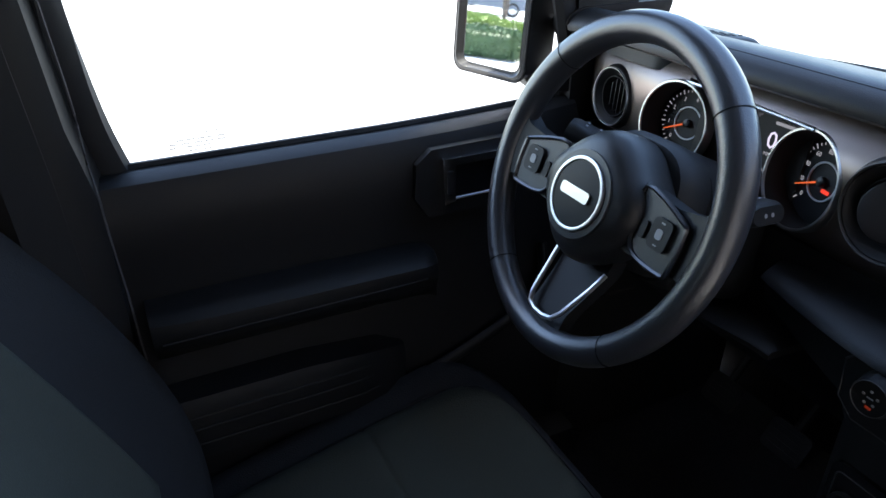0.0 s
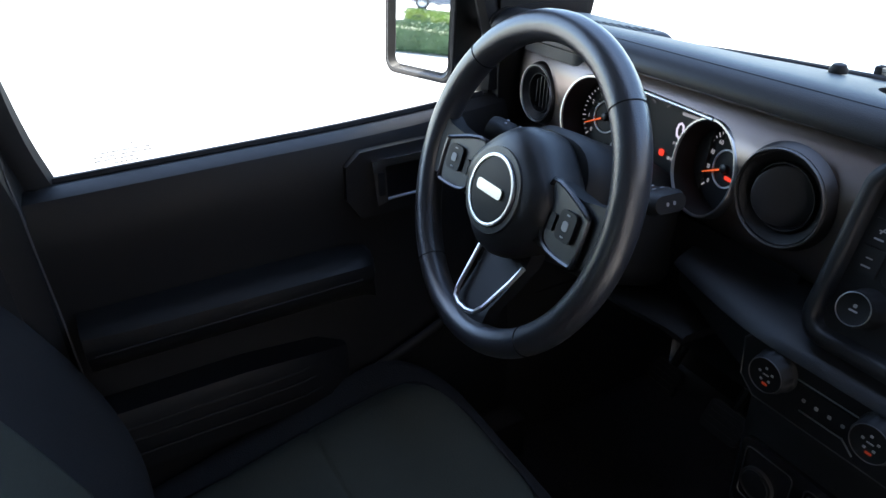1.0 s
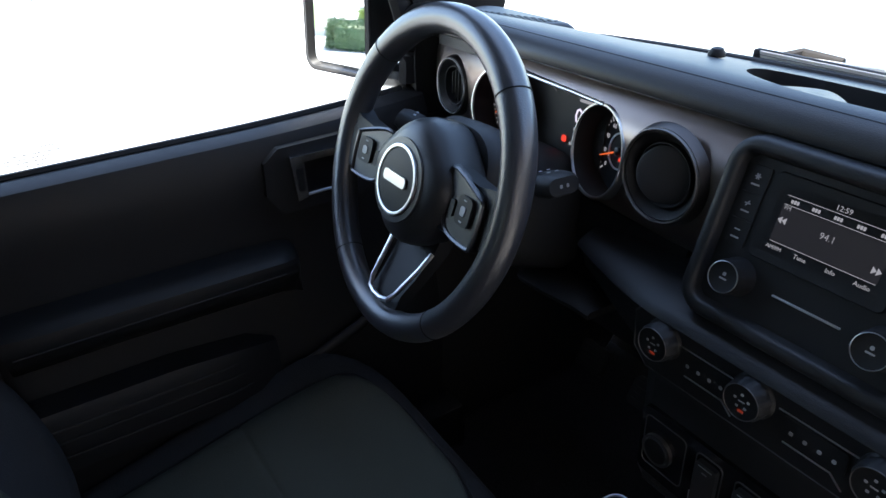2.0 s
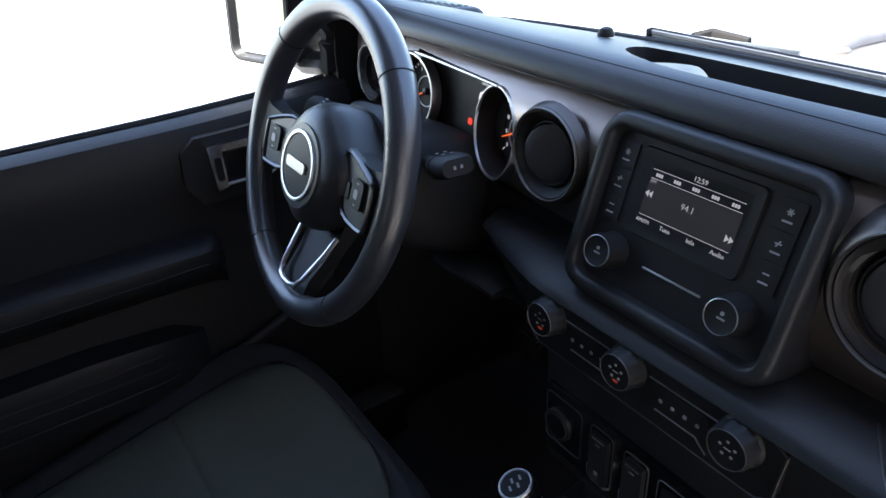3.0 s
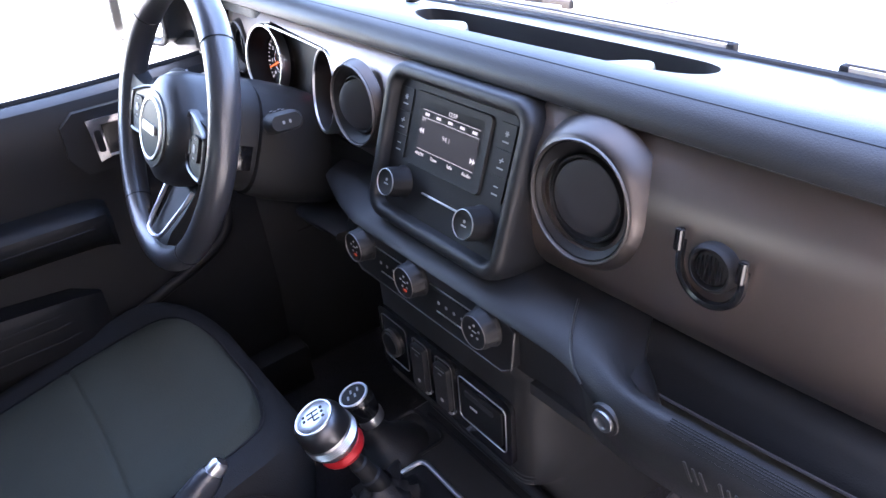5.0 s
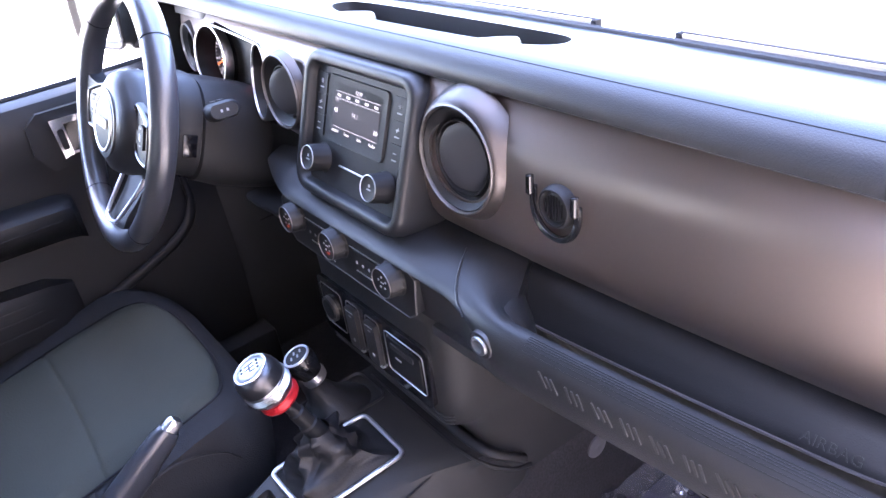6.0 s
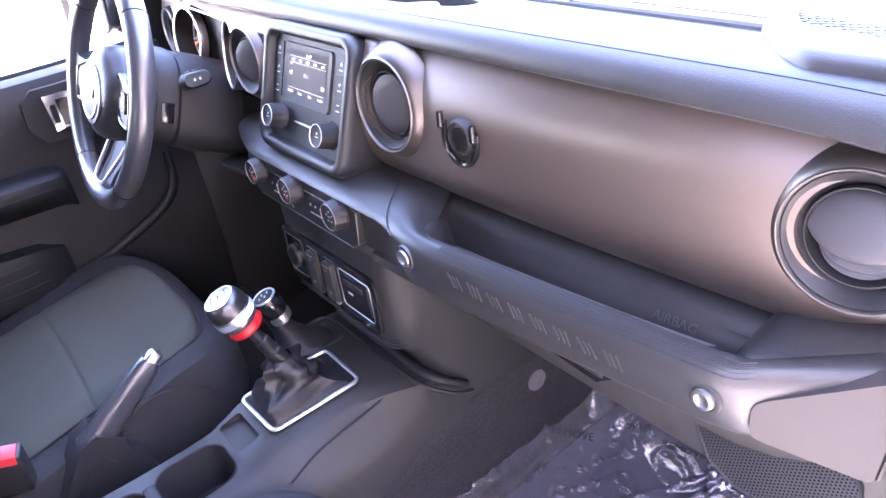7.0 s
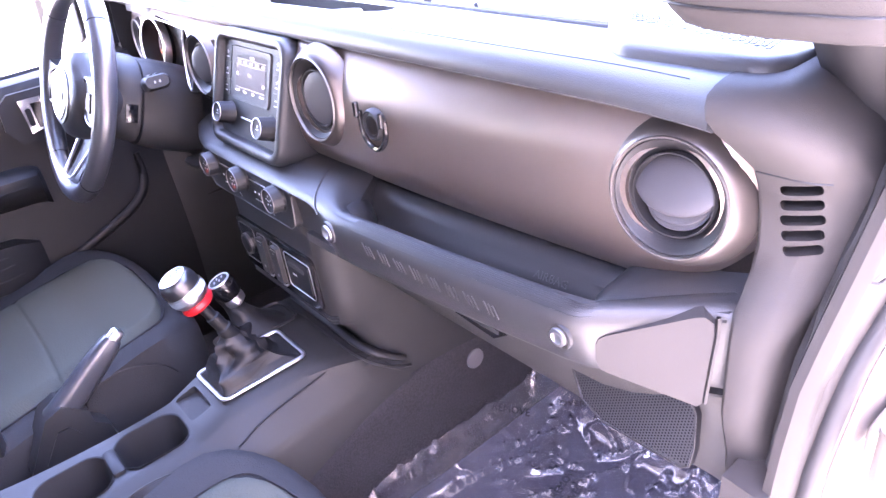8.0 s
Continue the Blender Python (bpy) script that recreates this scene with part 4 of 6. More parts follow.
so = part("socket", lathe([(0.0185, 0.003), (0.0185, 0.0085), (0.0160, 0.0085), (0.0155, 0.006), (0.0, 0.0055)], mw @ pose(-0.094, -0.018, 0), 36), RIM, sw, "capped round power socket")
part("socket_cap", lathe([(0.0155, 0.006), (0.014, 0.0095), (0.0, 0.0100)], mw @ pose(-0.094, -0.018, 0), 32), DARK, so)
frame_line(0.052, 0.064, mw @ pose(-0.088, -0.014, 0.0042), 0.0007, RIM, sw)
for dx in (-0.034, 0.010):
    f = part("window_switch", bevelled(prism(rrect(0.024, 0.062, 0.004, 2), 0.002, 0.010, mw @ pose(dx, -0.018, 0)), 0.002), PLASTIC, sw)
    frame_line(0.030, 0.072, mw @ pose(dx, -0.018, 0.0044), 0.0008, RIM, f)
    part("bright_foot", sweep([mw @ Vector((dx + a, b, 0.0056)) for a, b in ((-0.015, -0.036), (-0.0145, -0.049), (-0.010, -0.0535), (0.010, -0.0535), (0.0145, -0.049))], 0.0014, 6, up=(1, 0, 0)), CHROME, f, "bright lower edge")
    part("bright_head", bar(0.016, 0.0012, mw @ pose(dx, 0.0085, 0.0095), 0.0008), CHROME, f)
    tagged(part("symbol", joined(bar(0.006, 0.0016, mw @ pose(dx, 0.002, 0.010)), bar(0.005, 0.005, mw @ pose(dx, -0.036, 0.010))), GREY, f), kind="stuff")
f = part("bay", bevelled(prism(rrect(0.066, 0.048, 0.004, 2), 0.002, 0.0058, mw @ pose(0.074, -0.014, 0)), 0.001), DARK, sw)
frame_line(0.076, 0.060, mw @ pose(0.074, -0.014, 0.0044), 0.0006, STEEL, f)
part("symbol", bar(0.012, 0.003, mw @ pose(0.062, -0.016, 0.0058)), WHITE, f)
part("bay_top", bar(0.046, 0.008, mw @ pose(0.072, 0.0, 0.0058), 0.0015), PLASTIC, f)
# ---- phone mount left on the passenger panel ----
mt = thing("phone_mount", (xface(-0.280) - 0.01, -0.280, 1.217), "black magnetic phone mount stuck on the dashboard panel", "phone mount")
mp = facing(xface(-0.280) - 0.0125, -0.280, 1.217, 2, -2)
part("base", lathe([(0.0185, -0.002), (0.0180, 0.006), (0.0160, 0.009), (0.0145, 0.009), (0.0135, 0.003), (0.0, 0.002)], mp, 36), DARK, mt)
core = part("core", lathe([(0.0130, 0.002), (0.0125, 0.006), (0.0110, 0.007), (0, 0.0065)], mp, 30), DARK, mt)
for k in range(-3, 4):
    part("core_rib", bar(0.0012, 2 * math.sqrt(0.0108 ** 2 - (0.003 * k) ** 2), mp @ pose(0.003 * k, 0, 0.0066), 0.0012), GLOSS, core)
arc = [mp @ Vector((0.0245 * math.cos(a), 0.0245 * math.sin(a) - 0.003, 0.006)) for a in [math.pi + math.pi * i / 16 for i in range(17)]]
part("cradle", sweep([mp @ Vector((-0.0245, 0.012, 0.006))] + arc + [mp @ Vector((0.0245, 0.008, 0.006))], 0.0032, 8, up=(1, 0, 0)), GLOSS, mt)
for dx, dy in ((-0.0245, 0.014), (0.0245, 0.010)):
    part("clip", lathe([(0.0, -0.009), (0.0034, -0.008), (0.0036, 0.007), (0.0024, 0.0085), (0.0, 0.009)], mp @ pose(dx, dy, 0.010, 90, 0, 0), 12), GLOSS, mt)

# ---- steering wheel ----
WC, WT = Vector((0.4227, 0.3811, 1.1975)), radians(20.5)
MW = Matrix.Translation(WC) @ Matrix(((0, math.sin(WT), -math.cos(WT), 0), (-1, 0, 0, 0), (0, math.cos(WT), math.sin(WT), 0), (0, 0, 0, 1)))
wheel = thing("steering_wheel", WC, "black leather steering wheel with silver trims and buttons", "steering wheel")
RR = 0.1645
turn = [2 * math.pi * i / 96 for i in range(96)]


def rim_radius(a):
    """The rim is thicker at its upper grips and flat-backed."""
    d = math.sin(2 * a) if math.sin(a) > 0 else 0
    return 0.0160 + 0.0012 * abs(d)


secs = []
for a in turn:
    r = rim_radius(a)
    c = Vector((RR * math.cos(a), RR * math.sin(a) - 0.011 * max(0.0, -math.sin(a)) ** 2, 0))
    o = Vector((math.cos(a), math.sin(a), 0))
    secs.append([MW @ (c + o * r * math.cos(b) + Vector((0, 0, r * math.sin(b) * 1.05))) for b in [2 * math.pi * j / 18 for j in range(18)]])
rim = part("rim", loft(secs, True, False, True), LEATHER, wheel, "grained black leather rim")
for deg in (43, 137, 232, 308):
    a = radians(deg)
    r = rim_radius(a) + 0.0002
    c, o = Vector((RR * math.cos(a), RR * math.sin(a) - 0.011 * max(0.0, -math.sin(a)) ** 2, 0)), Vector((math.cos(a), math.sin(a), 0))
    part("rim_seam", sweep([MW @ (c + o * r * math.cos(b) + Vector((0, 0, r * math.sin(b) * 1.05))) for b in [2 * math.pi * j / 24 for j in range(24)]], 0.0007, 5, True, up=(0.3, 0.5, 0.8)), DARK, rim)
st = bmesh.new()
for i in range(150):
    a = radians(145 + 75 * i / 150)
    rr = RR - 0.0150
    bmesh.ops.create_cube(st, size=1, matrix=MW @ Matrix.Translation((rr * math.cos(a), rr * math.sin(a), 0.001 + 0.0014 * (-1) ** i)) @ Matrix.Diagonal((0.0008, 0.0010, 0.0022, 1)))
tagged(part("stitching", st, STITCH, rim), kind="stuff")

# hub cushion: a domed shield with a skirt
def shield(a, k=1.0, lower=1.0):
    x, y = math.cos(a), math.sin(a)
    rx = 0.069 * k * (1 + 0.06 * math.cos(4 * a))
    ry = (0.063 if y > 0 else 0.070 * lower) * k * (1 + 0.05 * math.cos(4 * a))
    return rx * x, ry * y - 0.008


hub = loft([[MW @ Vector((*shield(a, k), h)) for a in turn[::2]] for k, h in ((0.80, -0.075), (0.96, -0.060), (1.04, -0.035), (1.05, -0.012), (1.01, 0.002), (0.92, 0.0125), (0.76, 0.0190), (0.45, 0.0222), (0.02, 0.0228))])
part("hub_cushion", hub, PLASTIC, wheel, "domed black hub cushion", 60)
mb = MW @ pose(-0.001, -0.0125, 0.0215) @ Matrix.Scale(1.14, 4)
badge = part("badge", lathe([(0.0335, -0.002), (0.0335, 0.0018), (0.030, 0.0022), (0.0, 0.0026)], mb, 48), DARK, wheel, "round badge with a silver ring and plain silver shape")
part("badge_ring", lathe([(0.0348, -0.001), (0.0345, 0.0030), (0.0328, 0.0036), (0.0310, 0.0030), (0.0308, 0.001)], mb, 56), CHROME, badge)
part("badge_shape", bar(0.040, 0.0105, mb @ pose(0, 0.001, 0.0030), 0.0016), STEEL, badge)
part("badge_step", lathe([(0.0420, -0.006), (0.0410, 0.0006), (0.0350, 0.0010)], mb, 48), PLASTIC, wheel)

# spokes to the sides, each with a button pod framed in silver
for s in (-1, 1):
    sp = loft([[MW @ Vector((s * x, y0 + dy * v, z + t * w)) for v, w in ((1, 1), (1, -1), (-1, -1), (-1, 1))] for x, y0, dy, z, t in ((0.045, -0.008, 0.034, -0.016, 0.014), (0.075, -0.010, 0.033, -0.014, 0.013), (0.110, -0.010, 0.030, -0.012, 0.012), (0.140, -0.006, 0.031, -0.008, 0.012), (0.160, -0.002, 0.042, -0.002, 0.011))])
    spoke = part("side_spoke", bevelled(sp, 0.005, 3), DARK, wheel)
    pod = MW @ pose(s * 0.103, -0.008, 0.0010, 0, -s * 5, 0)
    shape = [(-s * 0.042, 0.036), (s * 0.022, 0.022), (s * 0.031, 0.012), (s * 0.030, -0.028), (s * 0.021, -0.036), (-s * 0.023, -0.033), (-s * 0.038, -0.012)]
    shape = shape if s < 0 else shape[::-1]
    p = part("button_pod", bevelled(prism(shape, -0.006, 0.003, pod), 0.003, 3), PLASTIC, spoke)
    loop = spline([pod @ Vector((a * 0.93, b * 0.93, 0.0036)) for a, b in shape], 4, True)
    part("pod_trim", sweep(loop, 0.0026, 6, True, up=(1, 0, 0.2)), GUNMETAL, spoke, "satin grey outline")
    part("rocker", bevelled(prism(rrect(0.026, 0.030, 0.006, 3), 0.002, 0.0072, pod @ pose(s * 0.004, 0, 0)), 0.0018), DARK, spoke)
    part("rocker_mark", joined(bar(0.009, 0.010, pod @ pose(s * 0.004, 0, 0.0072), 0.0008), bar(0.005, 0.0016, pod @ pose(s * 0.004, 0.011, 0.0072), 0.0005), bar(0.005, 0.0016, pod @ pose(s * 0.004, -0.011, 0.0072), 0.0005)), GREY, spoke)
    part("small_button", bevelled(prism(rrect(0.008, 0.018, 0.003, 2), 0.002, 0.006, pod @ pose(-s * 0.020, -0.004, 0)), 0.001), DARK, spoke)
# lower spoke with its bright V
low = loft([[MW @ Vector((w * v, y, z + t * u)) for v, u in ((1, 1), (1, -1), (-1, -1), (-1, 1))] for y, w, z, t in ((-0.055, 0.034, -0.045, 0.010), (-0.085, 0.036, -0.036, 0.010), (-0.115, 0.032, -0.024, 0.009), (-0.140, 0.028, -0.012, 0.009), (-0.160, 0.032, -0.004, 0.008))])
lows = part("lower_spoke", bevelled(low, 0.005, 3), DARK, wheel)
part("spoke_trim", sweep([MW @ Vector(p) for p in ((-0.041, -0.082, -0.020), (-0.037, -0.102, -0.012), (-0.027, -0.138, 0.005), (-0.020, -0.148, 0.0095), (-0.008, -0.151, 0.011), (0.008, -0.151, 0.011), (0.020, -0.148, 0.0095), (0.027, -0.138, 0.005), (0.037, -0.102, -0.012), (0.041, -0.082, -0.020))], 0.0030, 8, up=(1, 0, 0.2)), CHROME, lows, "bright silver trim line")
part("hub_slot", bar(0.030, 0.0035, MW @ pose(0, -0.062, 0.0125), 0.002), DARK, wheel)

# ---- steering column ----
col = thing("steering_column", MW @ Vector((0, 0, -0.08)), "black plastic steering column shroud with two stalks", "steering column")
secs = []
for h, k, dy in ((-0.045, 0.070, -0.004), (-0.055, 0.078, -0.006), (-0.083, 0.080, -0.010), (-0.086, 0.074, -0.012), (-0.088, 0.080, -0.014), (-0.120, 0.084, -0.018), (-0.170, 0.084, -0.022), (-0.215, 0.080, -0.026)):
    secs.append([MW @ Vector((k * 0.92 * math.copysign(abs(math.cos(a)) ** 0.7, math.cos(a)), dy + k * 0.92 * math.copysign(abs(math.sin(a)) ** 0.7, math.sin(a)), h)) for a in turn[::3]])
part("shroud", loft(secs), MATTE, col)
part("shroud_slot", transformed(block(-0.002, 0.002, -0.020, 0.012, -0.010, 0.010, 0.0015), MW @ pose(0.072, -0.022, -0.068)), GLOSS, col)
for s in (-1, 1):
    root = MW @ Vector((s * 0.055, 0.020, -0.100))
    tip = Vector((0.470, 0.503, 1.218)) if s < 0 else Vector((0.516, 0.245, 1.203))
    d = (tip - root)
    q = d.to_track_quat("Z", "Y").to_matrix().to_4x4()
    L = d.length
    K = 1.2 if s < 0 else 1.5
    mm = Matrix.Translation(root) @ q
    stalk = part("stalk", loft([[mm @ Vector((a, b, h)) for a, b in rrect(w, t, min(w, t) * 0.45, 4)] for h, w, t in ((0, 0.016, 0.016), (L * 0.45, 0.018, 0.016), (L * 0.55, 0.026 * K, 0.022), (L * 0.72, 0.030 * K, 0.024), (L * 0.92, 0.029 * K, 0.023), (L, 0.024 * K, 0.018))]), MATTE, col)
    part("stalk_mark", joined(*[bar(0.004, 0.003, mm @ pose(dx, 0.0, L * hh, 90, 0, 180) @ pose(0, 0, 0.0135)) for dx, hh in ((-0.006, 0.62), (0.004, 0.62), (-0.006, 0.80), (0.004, 0.80))], *[bar(0.003, 0.004, mm @ pose(dx, 0, L) @ pose(0, 0, 0.0002)) for dx in (-0.004, 0.004)]), GREY, stalk)
    part("stalk_band", loft([[mm @ Vector((a, b, h)) for a, b in rrect(w, t, min(w, t) * 0.45, 4)] for h, w, t in ((L * 0.69, 0.0306 * K, 0.0248), (L * 0.71, 0.0306 * K, 0.0248))]), DARK, stalk)

# ---- seats ----
def seat_outline(w, f, b, r, inset=0.0):
    """Plan of a cushion: half width w, front f, back b, corner radius r."""
    pts = []
    for cx, cy, a0 in ((f - r, w - r, 0), (b + r * 0.4, w - r * 0.4, 90), (b + r * 0.4, -w + r * 0.4, 180), (f - r, -w + r, 270)):
        rr = r if a0 in (0, 270) else r * 0.4
        for i in range(7):
            a = radians(a0 + 15 * i)
            pts.append((cx + max(0.002, rr - inset) * math.cos(a), cy + max(0.002, rr - inset) * math.sin(a)))
    return pts


def crown(x, y, w):
    """How the cushion's top dips between its bolsters and rolls over at its front."""
    return 0.048 * min(1, abs(y) / w) ** 4 * min(1, max(0, (x + 0.02) / 0.27)) - 0.018 * max(0, (x - 0.35) / 0.09) ** 2


def seat_height(x, z):
    """The cushion rises towards its front."""
    return 0.595 + (z - 0.595) * (0.195 + 0.17 * (x - 0.25)) / 0.276


def car_seat(cy, label, dx=0.0):
    seat = thing("bucket_seat", (0.15 + dx, cy, 0.505), label, "car seat", "front seats")
    W = 0.250
    lv = ((0.60, 0.030), (0.66, 0.010), (0.74, 0.0), (0.81, 0.002), (0.845, 0.010), (0.864, 0.030), (0.870, 0.056), (0.871, 0.10))
    secs = [[(x + dx, cy + y, seat_height(x, z) + (crown(x, y, W) if z > 0.83 else 0)) for x, y in seat_outline(W, 0.450, -0.14, 0.125, ins)] for z, ins in lv]
    part("cushion", loft(secs), BOLSTER, seat, "black cloth seat cushion", 60)
    # lighter panel in the middle, with a cross seam
    xs = [-0.06 + 0.03 * i for i in range(9)] + [0.200, 0.206, 0.2095, 0.212, 0.2145, 0.218, 0.224] + [0.24 + 0.02 * i for i in range(8)] + [0.392, 0.402, 0.409, 0.412]
    rows = []
    for x in xs:
        w = 0.182 * math.sqrt(max(0.03, 1 - max(0, (x - 0.31) / 0.1035) ** 4))
        row = []
        for j in range(21):
            v = -1 + 2 * j / 20
            edge = min(1, (0.4125 - x) * 40 + 0.02, (1 - abs(v)) * 8)
            row.append((x + dx, cy + w * v, seat_height(x, 0.8708) + crown(x, w * v, W) + 0.0150 * math.sqrt(max(0, 1 - (1 - edge) ** 2)) - 0.0042 * math.exp(-((x - 0.212 + 0.006 * v * v) / 0.0035) ** 2) + 0.0016 * noise.noise(Vector((x * 9, w * v * 9, cy)))))
        rows.append(row)
    part("seat_panel", loft(rows, False, False), FABRIC, seat, "olive grey cloth centre panel with a cross seam", 70)
    for v in (-1, 1):
        line = [(x + dx, cy + v * w, seat_height(x, 0.8725) + crown(x, w, W)) for x, w in ((-0.05, 0.184), (0.10, 0.185), (0.20, 0.185), (0.30, 0.185), (0.35, 0.180), (0.385, 0.164), (0.405, 0.120), (0.415, 0.07), (0.416, 0.0))]
        part("piping", sweep(spline(line, 4), 0.0016, 6), BOLSTER, seat)
        part("side_seam", sweep(spline([(x + dx, cy + v * (0.2525 - 0.004 * max(0, z - 0.80) / 0.03), z) for x, z in ((0.18, 0.772), (0.237, 0.805), (0.275, 0.816), (0.314, 0.810), (0.348, 0.792), (0.366, 0.766))], 4), 0.0013, 5), DARK, seat)
        part("side_shield", bevelled(prism([(-0.16, 0.61), (0.36, 0.61), (0.40, 0.66), (0.38, 0.69), (-0.16, 0.67)], 0, 0.012, Matrix(((1, 0, 0, dx), (0, 0, 1, cy + v * 0.246 - 0.006), (0, 1, 0, 0), (0, 0, 0, 1)))), 0.004), PLASTIC, seat)
    part("seat_base", block(-0.10 + dx, 0.36 + dx, cy - 0.17, cy + 0.17, 0.505, 0.64, 0.012), DARK, seat)
    # backrest, leaning back
    lean = radians(25)
    mbk = Matrix.Translation((-0.105 + dx, cy, 0.835)) @ Matrix(((0, -math.sin(lean), math.cos(lean), 0), (1, 0, 0, 0), (0, math.cos(lean), math.sin(lean), 0), (0, 0, 0, 1)))

    def back_plan(k, ins):
        out = []
        for a in turn:
            c, s = math.cos(a), math.sin(a)
            y = 0.265 + 0.370 * math.copysign(abs(s) ** 0.55, s) * (1 - ins * 0.5)
            w = (0.250 - 0.055 * max(0, (y - 0.28) / 0.35) ** 1.5) * math.copysign(abs(c) ** 0.55, c) * (1 - ins)
            out.append((w * k, y))
        return out

    part("backrest", loft([[mbk @ Vector((x, y, h + (0.068 * min(1, abs(x) / 0.24) ** 2.2 * (1 - 0.6 * max(0, (y - 0.2) / 0.45)) if h > 0.03 else 0))) for x, y in back_plan(1, ins)] for h, ins in ((-0.060, 0.25), (-0.055, 0.10), (-0.020, 0.01), (0.02, 0.0), (0.045, 0.03), (0.058, 0.09), (0.062, 0.18), (0.060, 0.45), (0.058, 0.98))]), BOLSTER, seat, "black cloth backrest with side bolsters", 60)
    rows = []
    for i in range(33):
        u = i / 32
        y = 0.03 + 0.50 * u
        w = 0.088 + 0.02 * math.sin(math.pi * u)
        row = []
        for j in range(33):
            v = -1 + j / 16
            edge = min(1, min(u, 1 - u) * 16, (1 - abs(v)) * 8)
            row.append(mbk @ Vector((w * v, y, 0.0615 + 0.068 * (abs(w * v) / 0.24) ** 2.2 * (1 - 0.6 * max(0, (y - 0.2) / 0.45)) + 0.009 * math.sqrt(max(0, 1 - (1 - edge) ** 2)) + 0.0015 * noise.noise(Vector((w * v * 9, y * 9, cy))))))
        rows.append(row)
    part("back_panel", loft(rows, False, False), FABRIC, seat, "olive grey cloth centre panel", 70)
    part("backrest_seam", sweep([mbk @ Vector((x, 0.42, 0.064 + 0.068 * (abs(x) / 0.24) ** 2.2 * 0.7)) for x in [-0.20 + 0.025 * i for i in range(17)]], 0.0016, 6), DARK, seat)
    hr = part("headrest", bevelled(transformed(block(-0.125, 0.125, 0.69, 0.86, -0.05, 0.05, 0), mbk), 0.035, 4), BOLSTER, seat)
    for dx in (-0.05, 0.05):
        part("post", sweep([mbk @ Vector((dx, 0.60, 0)), mbk @ Vector((dx, 0.70, 0))], 0.006, 10), STEEL, hr)
    return seat


car_seat(0.382, "driver's cloth seat in black and olive grey, empty")
car_seat(-0.390, "passenger's cloth seat in black and olive grey, empty", -0.048)

# ---- center console ----
con = thing("center_console", (0.25, 0.0, 0.60), "black plastic centre console with cup holders between the seats", "console")
secs = []
for x, top, yl, yr in ((-0.35, 0.83, 0.055, -0.120), (-0.02, 0.83, 0.050, -0.120), (0.06, 0.800, 0.036, -0.112), (0.18, 0.792, 0.030, -0.100), (0.30, 0.792, 0.032, -0.088), (0.335, 0.796, 0.038, -0.084), (0.375, 0.805, 0.046, -0.082), (0.44, 0.810, 0.056, -0.086), (0.49, 0.813, 0.075, -0.092), (0.53, 0.815, 0.11, -0.104), (0.57, 0.812, 0.12, -0.118), (0.62, 0.804, 0.125, -0.126), (0.70, 0.780, 0.125, -0.130), (0.80, 0.75, 0.125, -0.134)):
    f = 0.176 + 0.03 * max(0, (0.5 - x)) * 0.2
    secs.append([(x, yl + 0.012, 0.505), (x, yl + 0.006, top - 0.040), (x, yl, top - 0.008), (x, yl - 0.008, top), (x, yr + 0.014, top), (x, yr + 0.003, top - 0.005), (x, yr - 0.006, top - 0.009), (x, yr * 0.6 - 0.052, top - 0.026), (x, -0.138, top - 0.050), (x, -0.146, top - 0.068), (x, -0.150, 0.66), (x, -0.150, 0.505)])
tracks = [spline(t, 4) for t in zip(*secs)]
secs = [list(r) for r in zip(*tracks)]
cbody = part("body", loft(secs), CONSOLE, con, "", 50)
CUPS = ((0.270, -0.034), (0.160, -0.040))
cut(cbody, *[prism(rrect(0.096, 0.082, 0.026, 6, x, y), 0.70, 0.90) for x, y in CUPS])
cut(cbody, prism(rrect(0.034, 0.066, 0.006, 3, 0.344, -0.010), 0.790, 0.9))
for x, y in CUPS:
    cup = part("cup_holder", loft([[(x + a * k, y + b * k, z) for a, b in rrect(0.094, 0.080, 0.026, 6)] for k, z in ((1.04, 0.7945), (1.0, 0.7935), (0.97, 0.788), (0.86, 0.724), (0.02, 0.722))], True, False), RUBBER, con)
    part("cup_tab", lathe([(0.015, 0.0), (0.0148, 0.012), (0.0125, 0.021), (0.007, 0.0265), (0.0, 0.028)], Matrix.Translation((x - 0.026, y - 0.006, 0.7235)), 24), PLASTIC, cup)
part("cup_divider", block(0.206, 0.224, -0.066, -0.008, 0.75, 0.7975, 0.005), DARK, con, "black removable cup divider")
part("lid_armrest", block(-0.33, 0.02, -0.115, 0.050, 0.832, 0.872, 0.014, 3), LEATHER, con, "padded armrest lid")
part("side_seam", sweep(spline([(0.585, -0.118, 0.806), (0.565, -0.108, 0.8085), (0.552, -0.106, 0.8075), (0.535, -0.107, 0.806), (0.50, -0.106, 0.797), (0.44, -0.106, 0.788), (0.40, -0.108, 0.780), (0.36, -0.115, 0.768)], 5), 0.0016, 5), DARK, con)
part("stack_trim", sweep(spline([(0.585, 0.10, 0.818), (0.583, -0.04, 0.819), (0.583, -0.100, 0.818), (0.592, -0.136, 0.812), (0.612, -0.150, 0.799), (0.632, -0.156, 0.786)], 6), 0.0075, 10, flat=0.8), DARK, con, "gloss black trim at the foot of the stack")
part("trim_line", sweep(spline([(0.568, 0.09, 0.8145), (0.566, -0.05, 0.8145), (0.568, -0.108, 0.812), (0.582, -0.140, 0.800), (0.610, -0.156, 0.782), (0.64, -0.159, 0.770)], 6), 0.003, 6), DARK, con)
